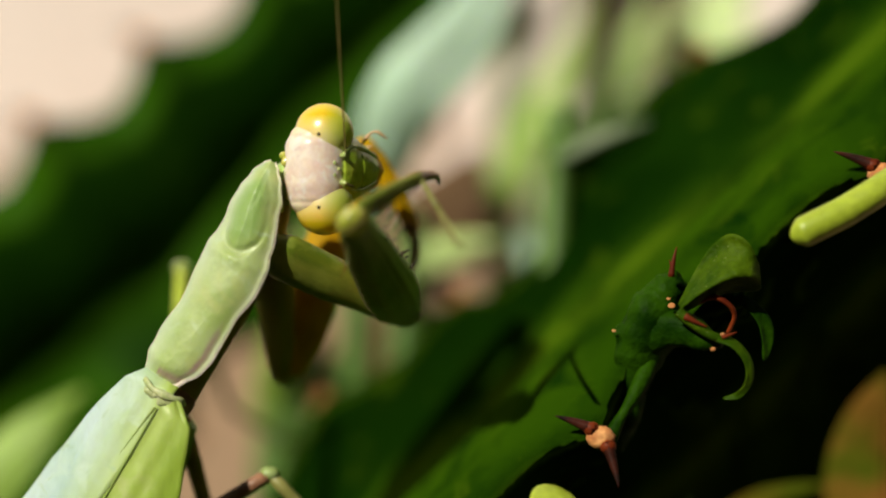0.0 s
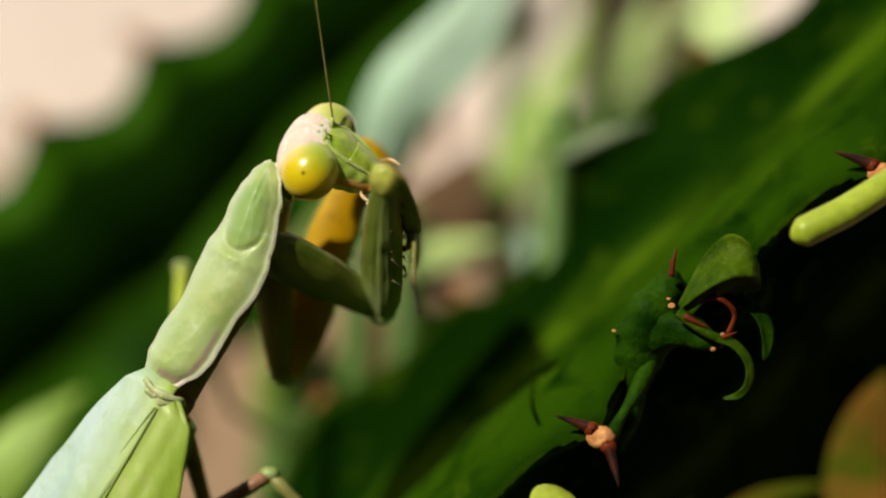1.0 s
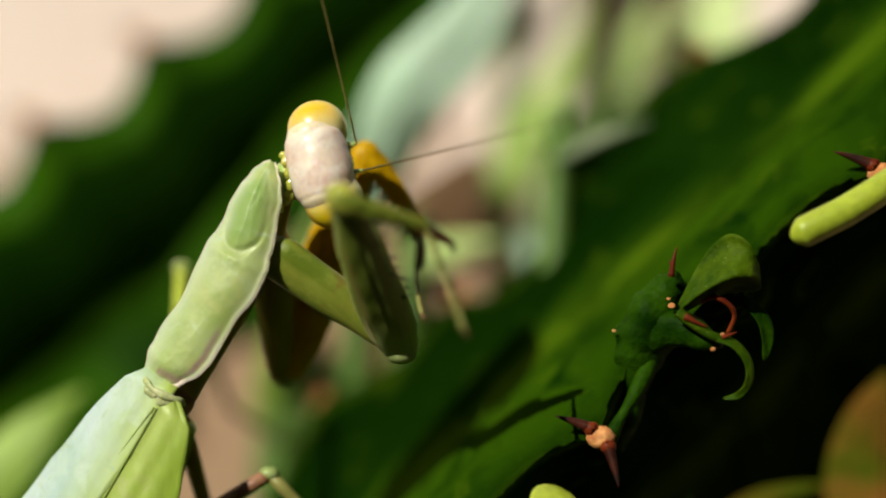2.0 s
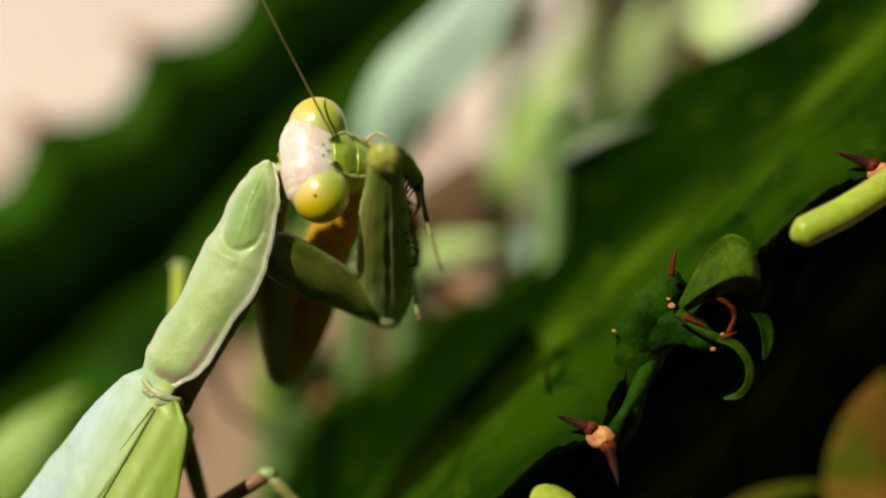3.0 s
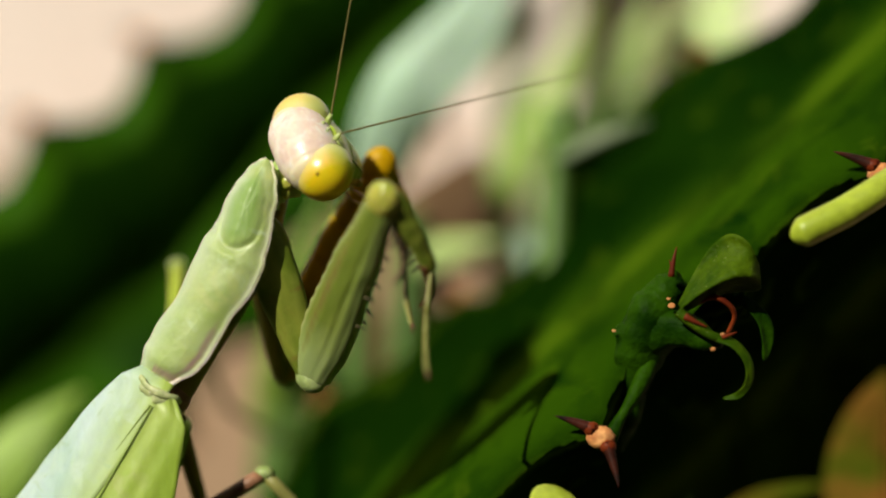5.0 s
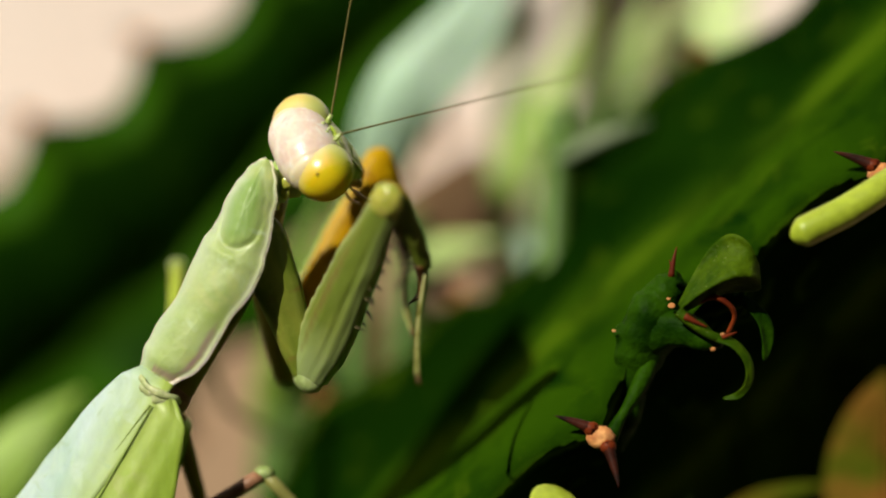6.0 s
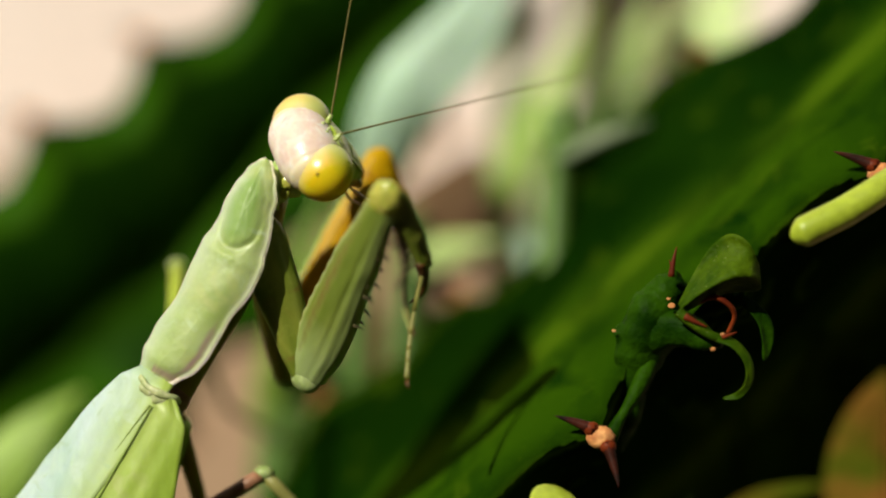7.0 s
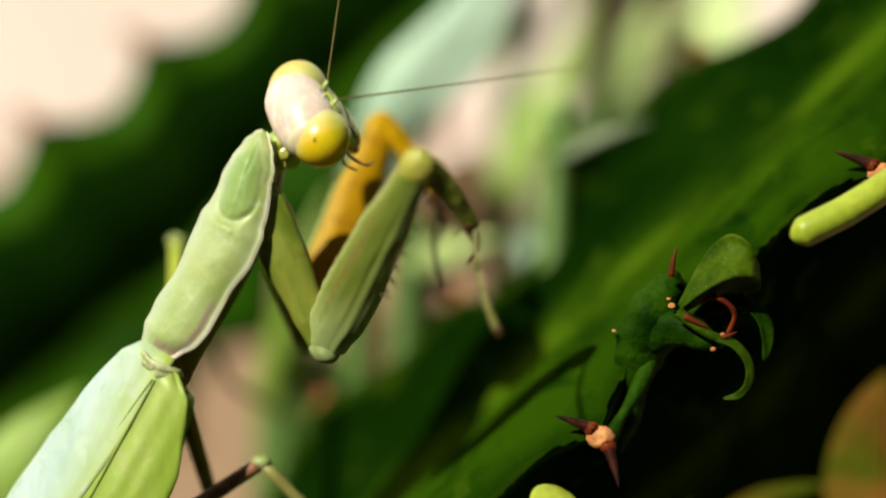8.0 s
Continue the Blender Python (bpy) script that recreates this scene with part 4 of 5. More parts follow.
        tube(bm, smooth_line([(0.8 * sg, 0.3, -3.0), (0.85 * sg, 0.35, -3.7), (0.25 * sg, 0.4, -4.4)], 6), lambda s: 0.42 * (1 - 0.6 * s), 10)
        part("jaw", bm, "mouth", h, "amber jaw")
        bm = bmesh.new()
        tube(bm, smooth_line([(1.75 * sg, 0.1, -0.9), (1.5 * sg, 0.25, -1.9), (1.1 * sg, 0.3, -2.9), (0.8 * sg, 0.35, -3.5)], 6), lambda s: 0.5 - 0.25 * s, 12)
        part("cheek", bm, "mouth", h, "amber cheek below the eye")
        bm = bmesh.new()
        tube(bm, smooth_line([(0.85 * sg, -0.1, -3.1), (1.7 * sg, 0.1, -3.2), (2.3 * sg, 0.5, -3.8), (1.9 * sg, 0.9, -4.5)], 6), lambda s: 0.11 * (1 - 0.3 * s) + 0.025 * math.sin(s * 18), 8)
        part("palp", bm, "palp", h, "pale orange jointed palp")
        bm = bmesh.new()
        tube(bm, smooth_line([(0.5 * sg, -0.4, -3.4), (1.2 * sg, -0.6, -4.0), (1.5 * sg, -0.3, -4.7)], 6), lambda s: 0.10 * (1 - 0.3 * s) + 0.02 * math.sin(s * 18), 8)
        part("palp", bm, "palp", h, "pale orange jointed palp")
        bm = bmesh.new()
        ball(bm, (0.36 * sg, 1.2, 0.95), (0.12, 0.12, 0.12), None, 12, 8)
        part("simple_eye", bm, "ridge", h, "small glassy simple eye")
        bm = bmesh.new()
        tube(bm, [(0.75 * sg, 1.25, 0.35), (0.8 * sg, 1.5, 0.5), (0.85 * sg, 1.8, 0.65)], lambda s: 0.2 - 0.09 * s, 10)
        part("antenna_socket", bm, "ridge", h, "green antenna socket")
    bm = bmesh.new()
    ball(bm, (0, 1.28, 0.66), (0.12, 0.12, 0.12), None, 12, 8)
    part("simple_eye", bm, "ridge", h, "small glassy simple eye")
    for sg in (1, -1):
        bm = bmesh.new()
        tube(bm, smooth_line([(0.85 * sg, 1.4, 0.35), (1.25 * sg, 1.33, -0.5), (1.25 * sg, 1.28, -1.5), (0.95 * sg, 1.15, -2.6), (0.7 * sg, 0.95, -3.4)], 6), lambda s: 0.16 - 0.06 * s + 0.03 * math.sin(s * 31), 10, 0.5, wide=(1, -0.3, 0))
        part("face_ridge", bm, "ridge", h, "pale ridge beside the face")
    feelers = []
    for sg in (1, -1):
        bm = bmesh.new()
        n = 150
        pts = [Vector((0.25 * math.sin(i / n * 1.5), 0, 17.0 * i / n)) for i in range(n + 1)]
        tube(bm, pts, lambda s: (0.062 - 0.028 * s) * (1 + 0.22 * math.cos(s * n * math.pi)), 7)
        feelers.append(part("antenna", bm, "antenna", h, "thin beaded antenna"))
    return h, feelers, spots


HEAD, FEELERS, SPOTS = head()

LC, LT, LS = 9.8, 5.6, 6.8       # coxa, tibia, tarsus


def foreleg(side, LF):
    """One grasping leg as four segments: Z along, X to the spiny side. side: +1 when +Y is the inner face; LF: the femur's length."""
    segs = []
    bm = bmesh.new()
    half = [(0, 1.0), (0.12, 1.35), (0.4, 1.3), (0.75, 1.0), (0.93, 0.8), (1, 0.45)]
    rings = []
    for i in range(33):
        s = i / 32
        r = profile(half, s)
        rings.append([Vector((r * math.cos(t) * 1.1 * (1 + 0.09 * math.cos(3 * t)), r * 0.8 * math.sin(t) * (1 + 0.09 * math.cos(3 * t)), -0.4 + (LC + 0.8) * s)) for t in [2 * math.pi * k / 18 for k in range(18)]])
    loft(bm, rings)
    cox = part("foreleg_coxa", bm, "leg" if side > 0 else "leg_olive", mantis, "green upper segment of the foreleg")
    bm = bmesh.new()
    ball(bm, (0, 0, 0), (0.16, 0.16, 0.22), None, 8, 6)
    bump = None
    for i in range(4):
        z = 4.0 + i * 1.3
        at = pose(profile(half, z / LC) * 0.95 * MM, 0.2 * side * MM, z * MM)
        if bump is None:
            bump = part("tubercle", bm, "palp", cox, "small yellow tubercle", at=at)
        else:
            share(bump, "tubercle", cox, at)
    segs.append(cox)
    # femur
    bm = bmesh.new()
    dor = [(0, 0.7), (0.04, 1.25), (0.12, 1.62), (0.3, 1.78), (0.6, 1.62), (0.85, 1.18), (0.95, 1.0), (1, 0.6)]
    ven = [(0, 0.75), (0.05, 1.35), (0.2, 1.7), (0.3, 1.72), (0.6, 1.42), (0.88, 1.0), (1, 0.55)]
    outer = [(-1, 0.10), (-0.93, 0.22), (-0.78, 0.50), (-0.5, 0.86), (-0.28, 0.97), (-0.12, 0.97), (0.15, 0.95), (0.5, 0.84), (0.8, 0.54), (0.94, 0.20), (1, 0.10)]
    rings, across, along, length = [], [], [], []
    for i in range(81):
        s = i / 80
        a, b = profile(dor, s), profile(ven, s)
        th = 0.5 + 0.55 * math.sin(math.pi * min(1, 0.08 + 0.9 * s)) ** 0.8
        ring = []
        for k in range(48):
            u = -1 + k / 12 if k < 24 else 1 - (k - 24) / 12
            x = (b if u > 0 else a) * u * (1 + (0.02 * math.sin(s * 95) if u < -0.9 else 0.0))
            if k < 24:
                hatch = 0.005 * math.sin(s * 150 + u * 6) * math.exp(-((u + 0.5) / 0.16) ** 2) * math.sin(math.pi * s)
                crease = 0.07 * math.exp(-((u - 0.30) / 0.07) ** 2) * math.sin(math.pi * s)
                y = -side * th * (profile(outer, u) + hatch - crease + 0.05 * noise.noise(Vector((s * 9, u * 2, 5))))
            else:
                y = side * th * (0.10 + 0.75 * max(0.0, 1 - u * u) ** 0.6)
            ring.append(Vector((x, y, -0.3 + (LF + 0.6) * s)))
            across.append(u if k < 24 else 3.0)
            length.append(s)
            along.append(math.exp(-((u + 0.5) / 0.22) ** 2) * max(0.0, math.sin(math.pi * s)) * (0.8 + 0.2 * math.sin(s * 110 + u * 9 + 3 * noise.noise(Vector((s * 20, u, 0))))) if k < 24 else 0.0)
        rings.append(ring)
    loft(bm, rings)
    for f in bm.faces:
        c = f.calc_center_median()
        f.material_index = 1 if c.y * side > 0.16 else 0
    fem = part("foreleg_femur", bm, ["femur", "leg_in"], mantis, "thick green grasping segment, amber inside")
    for name, values in (("across", across), ("hatch", along), ("lengthwise", length)):
        fem.data.attributes.new(name, "FLOAT", "POINT").data.foreach_set("value", values + [0.0, 0.0])
    for edge, off in ((-0.97, 0.0),):
        bm = bmesh.new()
        pts = []
        for i in range(25):
            s = 0.06 + 0.86 * i / 24
            th = 0.5 + 0.55 * math.sin(math.pi * min(1, 0.08 + 0.9 * s)) ** 0.8
            pts.append(Vector((edge * profile(dor, s), -side * off * th, -0.3 + (LF + 0.6) * s)))
        tube(bm, pts, lambda s: 0.07, 6)
        part("ridge", bm, "tarsus", fem, "thin yellowish ridge")
    spike = None
    for row in (1, -1):
        for i in range(8):
            z = LF * 0.34 + i * LF * 0.07 + 0.4 * row
            ln = (0.30 + 0.38 * (i % 2)) * random.uniform(0.8, 1.15)
            at = pose((profile(ven, z / LF) - 0.1) * MM, 0.42 * row * MM, (z + random.uniform(-0.2, 0.2)) * MM, 12 * row + random.uniform(-9, 9), 84 + random.uniform(-16, 10), 0) @ Matrix.Diagonal((1, 1, ln, 1))
            if row != side and i not in (1, 3, 4, 6):
                continue
            if spike is None:
                bm = bmesh.new()
                tube(bm, [Vector((0.1 * (k / 6) ** 2, 0, k / 6)) for k in range(7)], lambda s: 0.095 * (1 - s) + 0.01, 7)
                spike = part("spine", bm, "barb", fem, "pale spine with a black tip", at=at)
            else:
                share(spike, "spine", fem, at)
    bm = bmesh.new()
    ball(bm, (-0.08, -0.12 * side, LF - 0.35), (1.02, 0.74, 1.22), None, 28, 20)
    for v in bm.verts:
        v.co += Vector((0.07 * noise.noise(v.co * 2.2), -side * 0.07 * abs(noise.noise(v.co * 1.9)), 0.07 * noise.noise(v.co * 2.5)))
    part("knee", bm, "knee" if side > 0 else "leg_in", fem, "glassy yellow-green knee cap" if side > 0 else "amber knee cap")
    for kx, ky, kz, kr in ((-0.35, 0.66, 0.05, 0.36), (0.36, 0.62, -0.15, 0.34), (0.0, 0.60, 0.45, 0.30)):
        bm = bmesh.new()
        ball(bm, (kx, -side * ky, LF - 0.2 + kz), (kr, 0.22, kr * 0.8), None, 14, 9)
        part("knee_lobe", bm, "knee" if side > 0 else "leg_in", fem)
    bm = bmesh.new()
    ball(bm, (0.15, -0.15 * side, 0.0), (1.0, 0.72, 0.8), None, 18, 12)
    part("trochanter", bm, "trochanter", fem, "pale green joint at the segment's root")
    segs.append(fem)
    # tibia
    bm = bmesh.new()
    pts = smooth_line([(0, 0, -0.2), (-0.15, 0, 1.8), (-0.1, 0, 3.8), (0.1, 0, LT)], 8)
    tube(bm, pts, lambda s: profile([(0, 0.62), (0.12, 0.84), (0.4, 0.72), (0.8, 0.54), (1, 0.46)], s), 18, 0.72, wide=(1, 0, 0))
    for v in bm.verts:
        if v.co.x < -0.25:
            v.co.y *= 0.72
        v.co += Vector((1, 1, 0)) * (0.05 * noise.noise(v.co * 1.3))
    for f in bm.faces:
        f.material_index = 1 if f.calc_center_median().y * side > 0.15 else 0
    tib = part("foreleg_tibia", bm, ["leg", "leg_in"], mantis, "green spiny shin of the foreleg")
    bm = bmesh.new()
    tube(bm, smooth_line([(0.2, 0, LT - 0.5), (0.45, 0, LT + 0.7), (1.0, 0, LT + 1.7), (2.0, 0, LT + 2.2)], 6), lambda s: 0.42 * (1 - s) ** 0.8 + 0.02, 9)
    part("claw", bm, "claw", tib, "dark hooked claw at the shin's end")
    for row in (1, -1):
        for i in range(8):
            z = 1.2 + i * 0.55
            at = pose(0.45 * MM, 0.3 * row * MM, z * MM, 10 * row, 62, 0) @ Matrix.Diagonal((0.8, 0.8, 0.75 + 0.05 * i, 1))
            share(spike, "spine", tib, at)
    segs.append(tib)
    # tarsus
    bm = bmesh.new()
    z = 0.0
    for ln in (2.7, 1.3, 0.9, 0.7, 1.0):
        tube(bm, [(0.62 * math.sin(math.pi * (z + ln * f) / 7.0), 0, z + ln * f) for f in (0, 0.15, 0.4, 0.7, 1)], lambda s: 0.13 + 0.03 * s, 8)
        z += ln * 1.02
    tar = part("foreleg_tarsus", bm, "tarsus", mantis, "thin jointed yellow-green foot")
    for sg in (1, -1):
        bm = bmesh.new()
        tube(bm, [(0, 0, LS), (0.15 * sg, 0.05, LS + 0.3), (0.2 * sg, 0.2, LS + 0.5)], lambda s: 0.07 * (1 - s) + 0.02, 6)
        part("foot_claw", bm, "claw", tar)
    segs.append(tar)
    return segs


NEAR, FAR = foreleg(1, 14.4), foreleg(-1, 14.4)


def walking_leg(name, pts, radii, material, label):
    """Femur, shin and foot of a walking leg."""
    femur, knee, ankle, toe = [Vector(p) for p in pts]
    bm = bmesh.new()
    tube(bm, [femur.lerp(knee, i / 8) for i in range(9)], lambda s: radii[0] + (radii[1] - radii[0]) * s, 10)
    ob = part(name, bm, material, mantis, label, origin=ROOT)
    bm = bmesh.new()
    ball(bm, knee, (radii[1] * 1.5, radii[1] * 1.1, radii[1] * 1.1), None, 12, 8)
    part("knee", bm, "trochanter", ob, "pale green knee", origin=ROOT)
    bm = bmesh.new()
    tube(bm, [knee.lerp(ankle, i / 8) for i in range(9)], lambda s: radii[1] * (0.95 - 0.3 * s), 10)
    part("shin", bm, "tarsus", ob, origin=ROOT)
    bm = bmesh.new()
    tube(bm, [ankle.lerp(toe, i / 5) for i in range(6)], lambda s: radii[1] * (0.7 + 0.15 * math.sin(s * 20)), 8)
    part("foot", bm, "tarsus", ob, origin=ROOT)
    return ob


STANDING = walking_leg("middle_leg", [(-18.56, 4.00, -18.39), (-10.68, 4.00, -13.42), (-2.86, 6.00, -21.78), (-0.14, 8.00, -22.99)], (0.55, 0.42), "joint", "slender red-brown middle leg")
walking_leg("middle_leg", [(-16.50, 6.00, -9.85), (-16.54, 14.00, -1.02), (-14.26, 28.00, -10.36), (-10.55, 33.00, -13.01)], (0.5, 0.4), "shoot", "slender middle leg bent up behind the thorax")
walking_leg("hind_leg", [(-15.96, 4.00, -9.94), (-14.16, 8.00, -17.49), (-13.20, 8.00, -30.89), (-11.63, 4.00, -32.25)], (0.6, 0.4), "leg_olive", "long slender hind leg")
walking_leg("hind_leg", [(-18.20, 6.00, -10.87), (-25.00, 20.00, -20.50), (-18.23, 16.00, -35.08), (-14.79, 6.00, -35.42)], (0.6, 0.4), "leg_olive", "long slender hind leg")


# ---- what moves ----
BODY_ROWS = [
    (0, 0.27, 0.00, -0.13, 0.00, 0.00),
    (1.7, 0.27, 0.00, -0.13, 0.00, 0.00),
    (2.8, 0.13, 0.00, -0.13, 0.00, 0.00),
    (3.5, 0.17, 0.00, -0.13, 0.00, 0.00),
    (4, 0.10, 0.00, -0.13, 0.00, 0.00),
    (4.3, 0.02, 0.00, -0.02, 0.00, 0.00),
    (4.7, 0.00, 0.00, 0.00, 0.00, 0.00),
    (7.6, -0.03, 0.00, 0.00, 0.00, 0.00),
    (7.7, -0.02, 0.00, 0.03, 0.00, 0.00),
    (7.8, 0.00, 0.00, 0.20, 0.00, 0.00),
    (7.9, 0.03, 0.00, 0.80, -0.70, 0.00),
    (8, 0.10, 0.00, 1.53, -1.40, 0.00),
]
HEAD_ROWS = [
    (0, -6.75, 0.60, 4.70, 0.00, 0.00, -1.00, 0.60, 0.80, 0.00),
    (0.3, -6.81, 0.60, 4.57, 0.00, 0.00, -1.00, 0.60, 0.80, 0.00),
    (0.5, -6.88, 0.60, 4.53, 0.00, 0.00, -1.00, 0.60, 0.80, 0.00),
    (0.6, -6.91, 0.60, 4.77, 0.00, -0.08, -1.00, 0.65, 0.75, -0.05),
    (0.7, -6.73, 0.60, 5.48, 0.03, -0.35, -0.94, 0.77, 0.62, -0.15),
    (0.8, -6.76, 0.60, 5.68, -0.08, -0.60, -0.80, 0.85, 0.37, -0.37),
    (0.9, -6.96, 0.60, 5.75, -0.20, -0.77, -0.61, 0.84, 0.17, -0.52),
    (1, -7.10, 0.60, 5.81, -0.22, -0.80, -0.56, 0.82, 0.14, -0.56),
    (1.2, -7.23, 0.60, 6.05, -0.22, -0.81, -0.54, 0.83, 0.15, -0.54),
    (1.4, -7.26, 0.60, 6.05, -0.15, -0.83, -0.54, 0.84, 0.21, -0.50),
    (1.5, -7.36, 0.60, 6.25, 0.20, -0.73, -0.65, 0.75, 0.54, -0.38),
    (1.6, -7.38, 0.60, 5.98, 0.50, -0.35, -0.79, 0.36, 0.90, -0.20),
    (1.7, -7.18, 0.60, 5.68, 0.36, -0.12, -0.93, -0.35, 0.90, -0.10),
    (2.8, -6.61, 0.60, 4.11, -0.18, 0.00, -0.98, 0.60, 0.80, -0.10),
    (2.9, -6.98, 0.60, 4.85, 0.00, -0.05, -1.00, 0.65, 0.76, 0.00),
    (3, -7.08, 0.60, 5.28, 0.06, -0.35, -0.93, 0.77, 0.62, -0.12),
    (3.1, -7.25, 0.60, 5.70, -0.08, -0.60, -0.80, 0.85, 0.37, -0.37),
    (3.2, -7.38, 0.60, 5.66, -0.20, -0.79, -0.58, 0.84, 0.17, -0.52),
    (3.3, -7.48, 0.60, 5.93, -0.22, -0.81, -0.54, 0.83, 0.15, -0.54),
    (3.6, -7.52, 0.60, 6.06, -0.20, -0.82, -0.54, 0.84, 0.17, -0.52),
    (3.7, -7.42, 0.60, 6.13, -0.10, -0.81, -0.58, 0.83, 0.30, -0.48),
    (3.8, -7.48, 0.60, 6.18, 0.15, -0.75, -0.64, 0.76, 0.50, -0.40),
    (3.9, -7.32, 0.60, 6.03, 0.30, -0.67, -0.67, 0.60, 0.66, -0.45),
    (4, -7.32, 0.60, 5.87, 0.33, -0.64, -0.69, 0.52, 0.70, -0.50),
    (4.3, -7.42, 0.60, 6.00, 0.33, -0.64, -0.69, 0.50, 0.70, -0.50),
    (4.7, -7.45, 0.60, 6.07, 0.33, -0.64, -0.69, 0.50, 0.70, -0.50),
    (5.8, -7.45, 0.60, 6.03, 0.33, -0.64, -0.69, 0.50, 0.70, -0.50),
    (7.6, -7.45, 0.60, 6.03, 0.33, -0.64, -0.69, 0.50, 0.70, -0.50),
    (7.8, -7.49, 0.60, 6.30, 0.33, -0.64, -0.69, 0.50, 0.70, -0.50),
    (7.9, -7.55, 0.60, 7.03, 0.34, -0.64, -0.68, 0.50, 0.70, -0.50),
    (8, -7.65, 0.60, 8.03, 0.34, -0.64, -0.68, 0.50, 0.70, -0.50),
]
